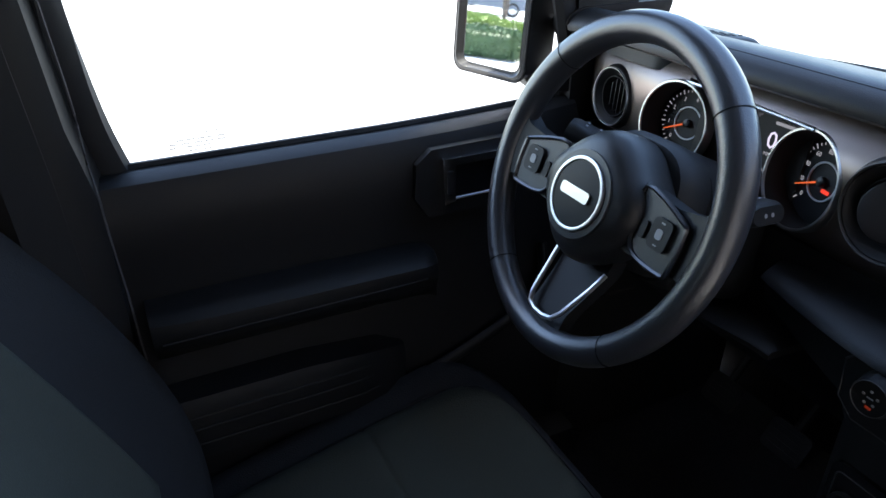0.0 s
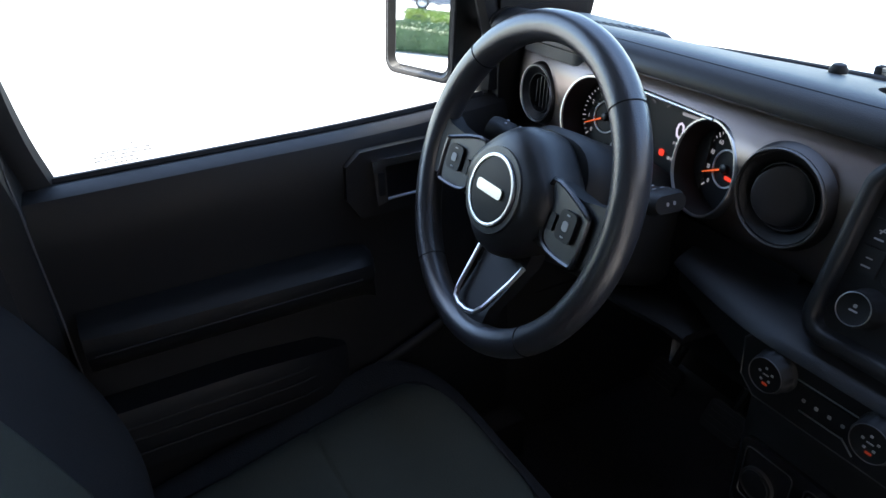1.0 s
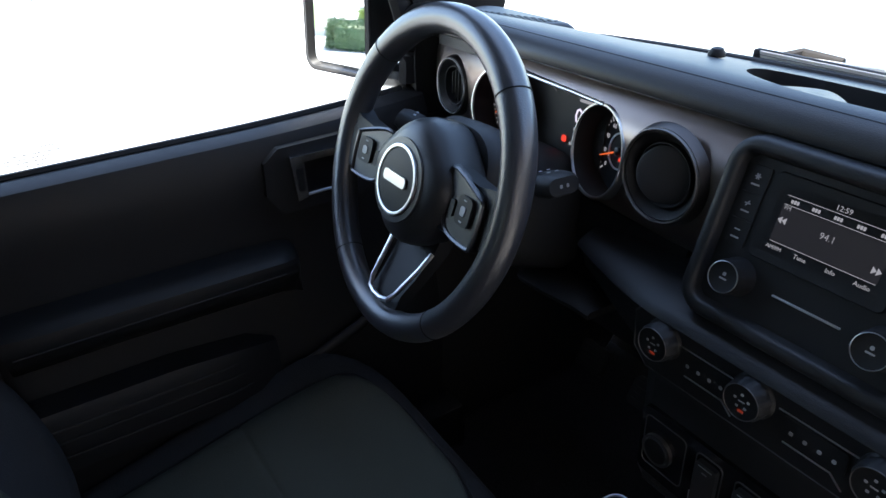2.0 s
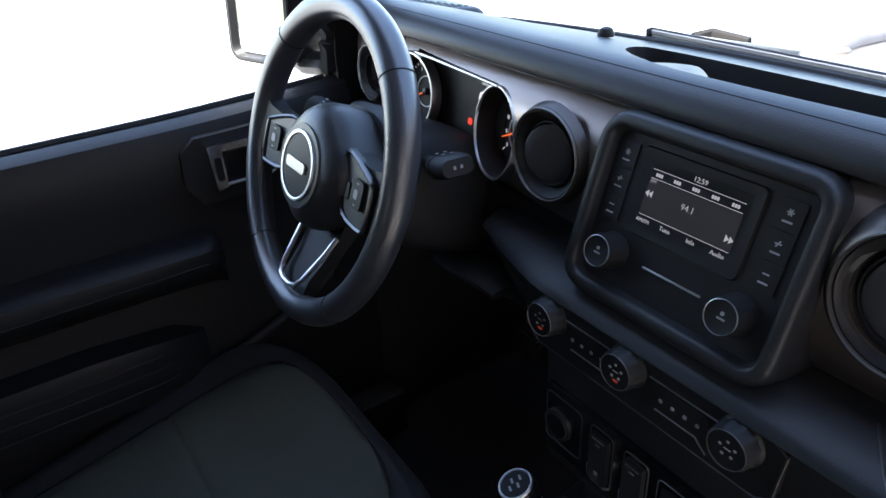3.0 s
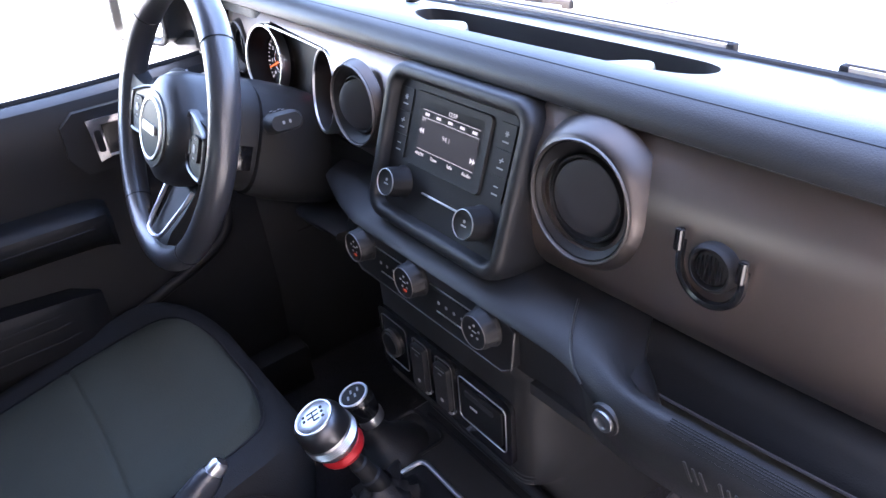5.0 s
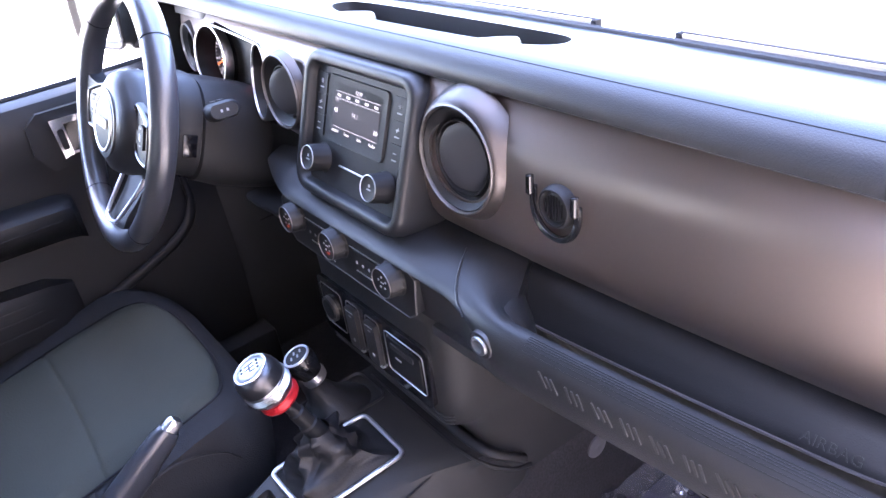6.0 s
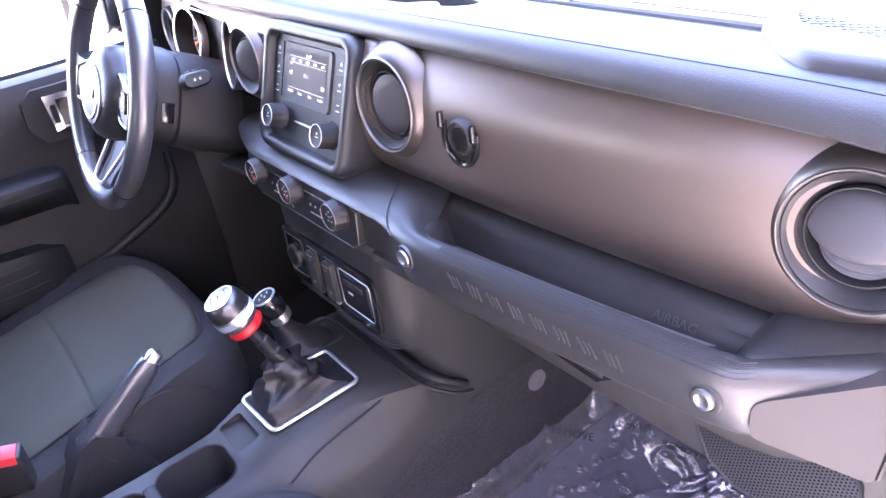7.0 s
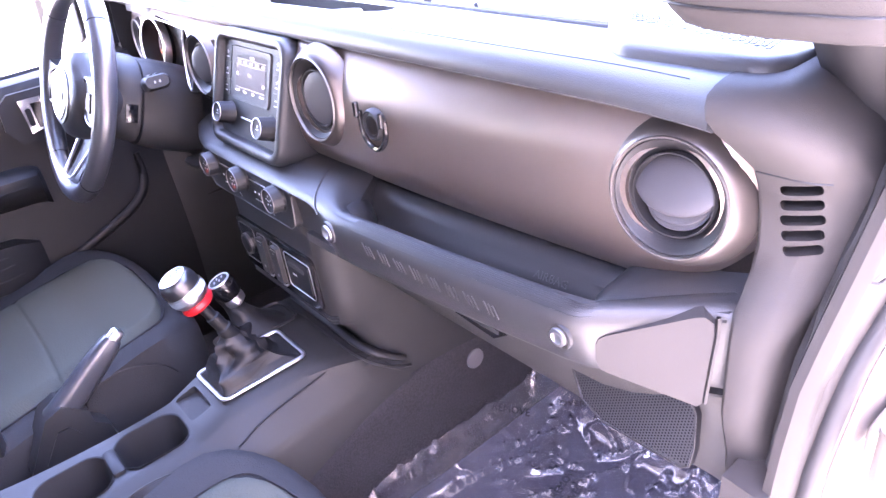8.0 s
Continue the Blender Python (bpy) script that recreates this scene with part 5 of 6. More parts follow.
# floor tunnel under the console, carpeted, with a round fastener
secs = [[(x, 0.20, 0.50), (x, 0.175, 0.62), (x, 0.15, 0.66), (x, -0.120, z - 0.004), (x, -0.142, z - 0.002), (x, -0.150, z - 0.010), (x, -0.154, z - 0.030), (x, -0.157, 0.60), (x, -0.160, 0.50)] for x, z in ((-0.30, 0.63), (0.30, 0.64), (0.40, 0.665), (0.44, 0.680), (0.51, 0.706), (0.56, 0.722), (0.61, 0.734), (0.66, 0.740), (0.72, 0.744), (0.80, 0.744), (1.06, 0.75))]
part("tunnel", loft([list(r) for r in zip(*[spline(t, 4) for t in zip(*secs)])]), CARPET, None, "charcoal carpet over the gearbox tunnel", 60, "carpet", kind="structure")
part("carpet_fastener", lathe([(0.0185, 0), (0.018, 0.003), (0.013, 0.0045), (0.003, 0.0045), (0.0, 0.0030)], Matrix.Translation((0.772, -0.1555, 0.700)) @ pose(0, 0, 0, 87, 0, 0), 28), PEG, None, "round grey plastic fastener on the carpet", category="fastener")

# ---- gear lever ----
gear = thing("gear_shifter", (0.442, -0.016, 0.81), "gear lever with a silver and gunmetal knob and red ring", "gear lever")
corners = [(0.372, 0.034), (0.375, -0.060), (0.511, -0.068), (0.512, 0.028)]
cx, cyy = 0.442, -0.016
loop = []
for k, (x, y) in enumerate(corners):
    px, py = corners[k - 1]
    nx, ny = corners[(k + 1) % 4]
    a, b = Vector((px - x, py - y)).normalized() * 0.012, Vector((nx - x, ny - y)).normalized() * 0.012
    loop += [(x + a.x * (1 - t) ** 2 + b.x * t * t, y + a.y * (1 - t) ** 2 + b.y * t * t) for t in (0, 0.25, 0.5, 0.75, 1)]
zt = lambda x: 0.8125 + 0.06 * (x - 0.442)
part("boot_frame", sweep([(x, y, zt(x) + 0.003) for x, y in loop], 0.0034, 8, True, flat=0.8), STEEL, gear, "bright silver frame")
fine = [tuple(Vector(loop[i]).lerp(Vector(loop[(i + 1) % len(loop)]), q / 3)) for i in range(len(loop)) for q in range(3)]
top = Vector((0.428, -0.014, 0.884))
secs = []
for k, f in enumerate([i / 16 for i in range(17)]):
    ring = []
    for i, (x, y) in enumerate(fine):
        a = math.atan2(y - cyy, x - cx)
        base = Vector((cx + (x - cx) * 0.97, cyy + (y - cyy) * 0.96, zt(x)))
        goal = top + Vector((0.016 * math.cos(a), 0.016 * math.sin(a), 0))
        g = f ** 0.62
        wob = (0.020 * noise.noise(Vector((math.cos(a) * 1.6, math.sin(a) * 1.6, f * 2.6))) + 0.011 * (0.5 - abs(noise.noise(Vector((math.cos(a) * 3, math.sin(a) * 3, f * 5 + 3)))) * 2)) * math.sin(math.pi * min(1, f * 1.05)) ** 0.8
        wob += 0.0075 * math.sin(7 * a + 5 * f + 2.2 * noise.noise(Vector((a, f * 3, 2)))) * math.sin(math.pi * f) ** 0.7
        out = Vector((math.cos(a), math.sin(a), 0.4))
        ring.append(base.lerp(goal, g) * 1.0 + Vector((0, 0, (f ** 1.25 - g) * (top.z - 0.812) * 0.6)) + out * wob)
    secs.append(ring)
part("boot", loft(secs, True, False), BOOT, gear, "creased black vinyl boot", 80)
KN = Vector((0.380, 0.001, 0.9975))
ax = (KN - Vector((0.442, -0.018, 0.845))).normalized()
mg = Matrix.Translation(KN) @ ax.to_track_quat("Z", "Y").to_matrix().to_4x4()
part("lever", lathe([(0.013, -0.150), (0.0125, -0.110), (0.0105, -0.108), (0.0105, -0.085), (0.0085, -0.083), (0.0085, -0.04)], mg, 20), DARK, gear)
part("reverse_ring", lathe([(0.011, -0.058), (0.024, -0.056), (0.0255, -0.052), (0.0235, -0.046), (0.0185, -0.043), (0.0185, -0.036)], mg, 36), RED, gear, "red lift ring")
part("knob_collar", lathe([(0.0195, -0.046), (0.0240, -0.043), (0.0270, -0.038), (0.0280, -0.034), (0.0276, -0.0325), (0.0276, -0.0215), (0.0270, -0.0205)], mg, 40), STEEL, gear, "knurled satin steel collar")
part("knurl", joined(*[lathe([(0.0274, -0.0335 + 0.0026 * k), (0.0287, -0.0324 + 0.0026 * k), (0.0274, -0.0313 + 0.0026 * k)], mg, 40) for k in range(4)]), CHROME, gear)
part("knob_head", lathe([(0.0268, -0.022), (0.0274, -0.015), (0.0264, -0.007), (0.0240, -0.001), (0.0205, 0.0018)], mg, 40), GUNMETAL, gear, "satin gunmetal knob head")
part("cap_rim", lathe([(0.0210, 0.0012), (0.0206, 0.0030), (0.0192, 0.0032), (0.0186, 0.0020)], mg, 40), CHROME, gear)
kc = part("knob_cap", lathe([(0.0190, 0.0018), (0.0180, 0.0026), (0.010, 0.0034), (0, 0.0036)], mg, 36), NICKEL, gear, "silver cap engraved with a shift pattern")
tagged(part("shift_pattern", joined(*[bar(w, h, mg @ pose(dx, dy, 0.0034), 0.0006) for w, h, dx, dy in ((0.0014, 0.013, -0.006, 0), (0.0014, 0.013, 0, 0), (0.0014, 0.006, 0.006, 0.0035), (0.013, 0.0014, 0, 0), (0.003, 0.003, -0.006, 0.010), (0.003, 0.003, 0, 0.010), (0.003, 0.003, 0.006, 0.010), (0.003, 0.003, -0.006, -0.010), (0.003, 0.003, 0.0, -0.010))]), DARK, kc), kind="stuff")

# ---- transfer lever ----
tr = thing("transfer_lever", (0.505, 0.075, 0.812), "short transfer case lever with a round black knob", "gear lever")
TK = Vector((0.464, 0.088, 0.915))
ax = (TK - Vector((0.500, 0.073, 0.81))).normalized()
mt2 = Matrix.Translation(TK) @ ax.to_track_quat("Z", "Y").to_matrix().to_4x4()
part("lever", lathe([(0.010, -0.115), (0.009, -0.05)], mt2, 16), DARK, tr)
part("knob_collar", lathe([(0.011, -0.052), (0.0175, -0.047), (0.0185, -0.040), (0.0175, -0.033)], mt2, 36), CHROME, tr)
part("knob", lathe([(0.0170, -0.035), (0.0200, -0.024), (0.0215, -0.010), (0.0205, -0.003), (0.0185, 0.0)], mt2, 36), GLOSS, tr)
cp2 = part("cap", lathe([(0.0160, 0.0002), (0.015, 0.0014), (0, 0.0022)], mt2, 32), DARK, tr)
part("cap_ring", lathe([(0.0190, -0.0005), (0.0183, 0.0016), (0.0165, 0.0016), (0.0158, 0.0)], mt2, 36), CHROME, tr)
part("cap_marks", joined(*[bar(0.0065, 0.0026, mt2 @ pose(dx, dy, 0.0020), 0.0004) for dx, dy in ((-0.004, 0.007), (0.004, 0.0025), (-0.004, -0.002), (0.004, -0.0065))]), GREY, cp2)
part("boot", loft([[(0.500 + (TK.x - 0.500) * f + r * math.cos(a) * 1.2, 0.073 + (TK.y - 0.073) * f + r * math.sin(a), 0.812 + 0.072 * f) for a in turn[::4]] for f, r in ((0, 0.042), (0.15, 0.036), (0.3, 0.024), (0.5, 0.018), (0.75, 0.013), (1, 0.0115))], True, False), BOOT, tr)
part("gate_frame", sweep([(0.505 + a, 0.074 + b, 0.817) for a, b in rrect(0.105, 0.070, 0.012, 3)], 0.003, 6, True), DARK, tr)

# ---- handbrake ----
hb = thing("handbrake", (0.17, 0.13, 0.70), "black handbrake lever with a bright push button", "handbrake")
A, B = Vector((0.187, 0.124, 0.800)), Vector((0.300, 0.121, 0.887))
d = (B - A)
mh = Matrix.Translation(A) @ d.to_track_quat("Z", "Y").to_matrix().to_4x4()
L = d.length
part("lever", loft([[mh @ Vector((a, b, h)) for a, b in rrect(w, t, min(w, t) * 0.40, 4)] for h, w, t in ((-0.012, 0.034, 0.044), (-0.006, 0.036, 0.046), (0.004, 0.034, 0.043), (L * 0.55, 0.030, 0.038), (L - 0.016, 0.026, 0.031), (L - 0.008, 0.022, 0.026))]), LEATHER, hb)
part("lever_ridge", sweep([mh @ Vector((0.0, s, h)) for s, h in ((-0.0215, 0.004), (-0.0190, L * 0.55), (-0.0155, L - 0.018))], 0.004, 8), LEATHER, hb)
part("push_button", loft([[mh @ Vector((a, b, h)) for a, b in rrect(w, w * 1.1, w * 0.35, 4)] for h, w in ((L - 0.012, 0.0185), (L + 0.004, 0.0175), (L + 0.0075, 0.0130))]), CHROME, hb, "bright chrome push button")
part("sleeve", bevelled(prism([(0.120, 0.69), (0.118, 0.735), (0.165, 0.812), (0.190, 0.822), (0.222, 0.796), (0.222, 0.772), (0.240, 0.755), (0.250, 0.69)], -0.026, 0.026, Matrix(((1, 0, 0, 0), (0, 0, 1, 0.130), (0, 1, 0, 0), (0, 0, 0, 1)))), 0.011, 4), PLASTIC, hb, "black plastic sleeve round the lever's foot")
part("sleeve_dent", bevelled(prism([(0.143, 0.715), (0.141, 0.740), (0.172, 0.785), (0.190, 0.785), (0.200, 0.765), (0.200, 0.735), (0.185, 0.715)], -0.0295, -0.0262, Matrix(((1, 0, 0, 0), (0, 0, 1, 0.130), (0, 1, 0, 0), (0, 0, 0, 1)))), 0.0014), PLASTIC, hb)

# ---- seat belt buckle ----
bk = thing("seat_belt_buckle", (0.10, 0.150, 0.72), "black seat belt buckle with a red release button", "seat belt buckle")
mk = Matrix.Translation((0.078, 0.146, 0.822)) @ pose(0, 0, 0, 10, 8, -20)
part("buckle_body", transformed(block(-0.031, 0.031, -0.013, 0.013, -0.050, 0.026, 0.004, 3), mk), PLASTIC, bk)
part("release_button", transformed(block(-0.026, 0.026, -0.0142, 0.010, 0.012, 0.0285, 0.002), mk), RED_PLASTIC, bk, "red release button")
part("stem", transformed(block(-0.022, 0.022, -0.006, 0.006, -0.12, -0.048, 0.002), mk), DARK, bk)

# ---- driver's door ----
door = thing("driver_door", (0.25, 0.69, 0.55), "closed driver's door with a black moulded trim and glass", "car door")
prof = [(0.655, 0.55), (0.640, 0.62), (0.630, 0.74), (0.638, 0.84), (0.648, 0.92), (0.652, 1.00), (0.648, 1.08), (0.642, 1.12), (0.645, 1.154), (0.655, 1.175), (0.672, 1.183), (0.690, 1.182), (0.705, 1.170), (0.705, 0.55)]
trim = part("door_trim", loft([[(x, y + 0.010 * max(0, (x - 0.40) / 0.2) ** 2, z + 0.008 * max(0, (x - 0.30) / 0.265) ** 1.5 * (z > 1.10)) for y, z in prof] for x in [-0.065 + 0.665 * i / 30 for i in range(31)]]), DOOR, door, "black grained door trim")
part("belt_seal", sweep([(x, 0.690, 1.1835 + 0.008 * max(0, (x - 0.30) / 0.265) ** 1.5) for x in [-0.04 + 0.615 * i / 24 for i in range(25)]], 0.0055, 6), RUBBER, door)
pane = part("window_pane", poly([(-0.045, 0.702, 1.17), (0.59, 0.702, 1.17), (0.53, 0.690, 1.42), (0.36, 0.672, 1.72), (-0.07, 0.672, 1.72)], [(0, 1, 2, 3, 4)]), GLASS, door, "raised clear window pane with a small printed mark")
pane.visible_shadow = False
for k, (dx, dz, w) in enumerate(((0.030, 0.022, 0.020), (0.014, 0.015, 0.060), (0.010, 0.0105, 0.070), (0.0, 0.006, 0.050), (0.012, 0.001, 0.030))):
    part("printed_mark", joined(*[transformed(bar(w / 5 * 0.8, 0.0024, Matrix(), 0.0002), Matrix.Translation((0.060 + dx - w / 2 + w / 5 * (q + 0.5), 0.7005, 1.188 + dz)) @ pose(0, 0, 0, 90, 0, 0)) for q in range(5)]), PRINT, pane)
part("window_frame", sweep(spline([(-0.026, 0.693, 1.17), (-0.044, 0.693, 1.25), (-0.055, 0.690, 1.36), (-0.064, 0.680, 1.55), (-0.07, 0.670, 1.72)], 6), 0.016, 8, flat=1.3), RUBBER, door)
part("front_frame", sweep(spline([(0.592, 0.690, 1.20), (0.595, 0.690, 1.25), (0.588, 0.688, 1.30), (0.545, 0.680, 1.42), (0.44, 0.672, 1.60), (0.37, 0.668, 1.72)], 6), 0.014, 8, flat=1.4), RUBBER, door)
part("sail_cover", bevelled(prism([(0.592, 1.15), (0.70, 1.15), (0.70, 1.34), (0.592, 1.36), (0.597, 1.28), (0.592, 1.225)], 0, 0.018, Matrix(((1, 0, 0, 0), (0, 0, 1, 0.672), (0, 1, 0, 0), (0, 0, 0, 1)))), 0.005), DOOR, door, "black triangular cover at the mirror's foot")
# handle in its recess
hx = Matrix(((1, 0, 0, 0), (0, 0, -1, 0.640), (0, 1, 0, 0), (0, 0, 0, 1)))
plate = part("handle_recess", bevelled(prism([(0.325, 1.098), (0.345, 1.066), (0.470, 1.066), (0.490, 1.085), (0.490, 1.150), (0.470, 1.165), (0.350, 1.163), (0.328, 1.145)], -0.006, 0.006, hx), 0.003), DOOR, door)
part("recess_bowl", bevelled(prism([(0.384, 1.090), (0.455, 1.092), (0.468, 1.105), (0.466, 1.138), (0.384, 1.138)], 0.004, 0.0066, hx), 0.0), GLOSS, plate)
hd = part("door_handle", bevelled(loft([[hx @ Vector((x, y, z)) for x, y, z in ((a, 1.151, 0.007), (a, 1.151, 0.018), (a, 1.141, 0.018), (a, 1.141, 0.007))] for a in (0.364, 0.40, 0.44, 0.474)]), 0.0038, 3), POLISH, plate, "bright silver pull handle")
part("handle_stem", bevelled(prism([(0.362, 1.150), (0.381, 1.150), (0.382, 1.088), (0.366, 1.084)], 0.006, 0.016, hx), 0.0036, 3), POLISH, hd)
part("lock_slide", bevelled(prism(rrect(0.010, 0.034, 0.003, 2, 0.3735, 1.116), 0.014, 0.0172, hx), 0.001), DARK, hd)
part("handle_lower_edge", sweep([hx @ Vector(p) for p in ((0.382, 1.088, 0.008), (0.45, 1.089, 0.008), (0.468, 1.098, 0.008))], 0.0022, 6, up=(0, 1, 0)), CHROME, hd)
# armrest and pocket
arm = part("armrest", loft([[(x, 0.655, 1.028 - d), (x, 0.600 + e, 1.028 - d), (x, 0.588 + e, 1.020 - d), (x, 0.585 + e, 1.004 - d), (x, 0.592 + e, 0.985 - d), (x, 0.625, 0.955 - d), (x, 0.655, 0.945 - d)] for x, e, d in ((-0.03, 0.010, 0), (0.02, 0.002, 0), (0.10, 0.0, 0), (0.25, 0.0, 0.002), (0.32, 0.002, 0.004), (0.342, 0.012, 0.008), (0.352, 0.034, 0.014))]), DOOR, door, "padded black armrest")
part("armrest_seam", sweep([(x, 0.5855, 1.000) for x in (-0.02, 0.10, 0.2, 0.32)], 0.0012, 5), DARK, arm)
pk = part("door_pocket", loft([[(x, 0.645, 0.90 - d), (x, 0.600 + e, 0.900 - d), (x, 0.595 + e, 0.885 - d), (x, 0.600 + e, 0.80), (x, 0.645, 0.78)] for x, e, d in ((-0.03, 0, 0.0), (0.15, 0, 0.0), (0.26, 0.004, 0.01), (0.30, 0.03, 0.03))]), DOOR, door, "black storage net pocket")
for z in (0.875, 0.855, 0.83):
    part("pocket_ridge", sweep([(x, 0.5945 + 0.03 * max(0, (x - 0.2) / 0.1) ** 2, z) for x in (-0.02, 0.08, 0.16, 0.22, 0.26)], 0.0014, 6), DARK, pk)
part("lower_ridge", sweep(spline([(-0.03, 0.628, 0.70), (0.20, 0.622, 0.765), (0.40, 0.620, 0.835), (0.50, 0.622, 0.88), (0.535, 0.628, 0.925), (0.54, 0.640, 0.98)], 6), 0.007, 12, flat=1.5), DARK, door, "raised lower edge of the trim")
part("sill_trim", block(-0.05, 0.62, 0.60, 0.70, 0.50, 0.60, 0.012), DOOR, None, "black plastic door sill trim", category="sill", kind="structure")
# pillar behind the door with the belt
secs = []
for z, x, y in ((0.50, -0.040, 0.60), (0.90, -0.040, 0.615), (1.16, -0.036, 0.625), (1.25, -0.052, 0.628), (1.40, -0.062, 0.628), (1.80, -0.08, 0.62)):
    secs.append([(x, y + 0.06, z), (x - 0.012, y + 0.018, z), (x - 0.045, y, z), (x - 0.16, y, z), (x - 0.20, y + 0.03, z), (x - 0.20, y + 0.13, z), (x, y + 0.13, z)])
part("b_pillar_left", loft(secs), DOOR, None, "black trim of the door pillar", 45, "pillar", kind="structure")
# Thin pale strip standing for the light caught along the pillar's edge.
part("pillar_edge_highlight", sweep(spline([(-0.0575, 0.632, 1.40), (-0.053, 0.632, 1.33), (-0.050, 0.632, 1.27), (-0.0505, 0.632, 1.215), (-0.0480, 0.632, 1.18), (-0.047, 0.632, 1.13), (-0.044, 0.632, 1.05), (-0.042, 0.630, 0.95)], 4), 0.0013, 6), PEG, bpy.data.objects["b_pillar_left"])
part("b_pillar_right", loft([[(a, -b, c) for a, b, c in s] for s in [[(p[0] - 0.12, p[1], p[2]) for p in s] for s in secs]]), DOOR, None, "black trim of the door pillar", 45, "pillar", kind="structure")
belt = thing("seat_belt", (-0.08, 0.61, 0.6), "dark grey woven seat belt hanging on the pillar", "seat belt")
part("webbing", loft([[(x, y, z), (x - 0.045, y - 0.012, z), (x - 0.045, y - 0.014, z), (x, y - 0.002, z)] for x, y, z in ((-0.060, 0.595, 0.60), (-0.075, 0.612, 0.95), (-0.085, 0.622, 1.20), (-0.105, 0.618, 1.50))]), RUBBER, belt)

# ---- door mirror ----
dm = thing("door_mirror", (0.54, 0.79, 1.22), "black door mirror with a silver rimmed glass", "door mirror")
g0, g1 = Vector((0.512, 0.834, 0)), Vector((0.545, 0.735, 0))
u = (g1 - g0).normalized()
nrm = Vector((u.y, -u.x, 0))
if nrm.x > 0:
    nrm = -nrm
tl = radians(5.4)
nn = (nrm * math.cos(tl) + Vector((0, 0, math.sin(tl)))).normalized()
vv = u.cross(nn)
vv = vv if vv.z > 0 else -vv
gc = (g0 + g1) / 2 + Vector((0, 0, 1.315))
mm = Matrix((( u.x, vv.x, nn.x, gc.x), (u.y, vv.y, nn.y, gc.y), (u.z, vv.z, nn.z, gc.z), (0, 0, 0, 1)))
part("housing", loft([[mm @ Vector((a, b, h)) for a, b in rrect(w, hh, 0.018, 5)] for w, hh, h in ((0.10, 0.16, -0.085), (0.135, 0.205, -0.06), (0.142, 0.214, -0.01), (0.142, 0.214, 0.008), (0.132, 0.204, 0.010), (0.118, 0.196, 0.0))]), PLASTIC, dm)
part("housing_rim", sweep([mm @ Vector((a, b, 0.006)) for a, b in rrect(0.141, 0.213, 0.018, 5)], 0.0035, 6, True), TRIM, dm, "grey outer rim")
part("mirror_glass", prism(rrect(0.112, 0.190, 0.012, 4), -0.002, 0.0012, mm), MIRROR, dm, "clean silver mirror glass")
part("mirror_arm", joined(sweep([(0.60, 0.70, 1.205), (0.575, 0.735, 1.205), (0.56, 0.78, 1.225)], [0.024, 0.024, 0.022], 10, flat=0.8)), PLASTIC, dm)

# ---- floor cover ----
cover = thing("floor_film", (0.75, -0.42, 0.51), "crumpled clear protective film with printed words on the floor", "floor film")
rows = []
for i in range(120):
    row = []
    for j in range(100):
        x, y = 0.40 + 0.62 * i / 119, -0.1595 - 0.53 * j / 99
        rise = 0.10 * max(0, (x - 0.88) / 0.16) ** 1.6
        p = Vector((x * 7, y * 7, 0.3))
        wr = 1 - abs(noise.noise(Vector((x * 16 + y * 9, y * 15 - x * 9, 1.0)))) * 2.2
        edge = max(0, 1 - (-0.1595 - y) / 0.06)
        z = 0.5165 + rise + 0.009 * abs(noise.noise(p)) + 0.010 * max(0, wr) ** 14 + (0.068 + 0.012 * noise.noise(Vector((x * 34, y * 10, 4)))) * edge ** 1.6 + 0.016 * max(0, 1 - 2.6 * abs(noise.noise(Vector((x * 5 + 3, y * 22 + x * 6, 8))))) ** 10
        row.append((x, y + 0.003 * (noise.noise(Vector((x * 30, 0, 7))) - 1) * edge, z))
    rows.append(row)
fl = part("film", loft(rows, False, False), FILM, cover, "", 180)
for text, x, y, z, rx, rz in (("REMOVE", 0.742, -0.177, 0.572, 55, 0), ("OVER", 0.716, -0.191, 0.553, 52, 0), ("REMOVE", 0.650, -0.177, 0.572, 55, 0), ("OVER", 0.628, -0.191, 0.553, 52, 0), ("REMOVE", 0.560, -0.177, 0.572, 55, 0), ("OVER", 0.538, -0.191, 0.553, 52, 0), ("REMOVE", 0.812, -0.185, 0.566, 40, -62), ("OVER", 0.915, -0.245, 0.545, 0, -50), ("REMOVE", 0.925, -0.330, 0.545, 0, -70), ("REMOVE", 0.770, -0.352, 0.538, 0, 12), ("OVER", 0.762, -0.380, 0.538, 0, 12)):
    part("printed_word", letters(text, 0.019, Matrix.Translation((x, y - (0.008 if rx > 30 else 0.003), z + 0.010)) @ pose(0, 0, 0, rx, 0, rz), 0.0003), PRINTED, fl)
part("floor_mat", block(0.42, 1.00, -0.67, -0.165, 0.505, 0.512, 0.003), MAT, None, "dark blue-grey carpet mat under the film", category="floor mat")

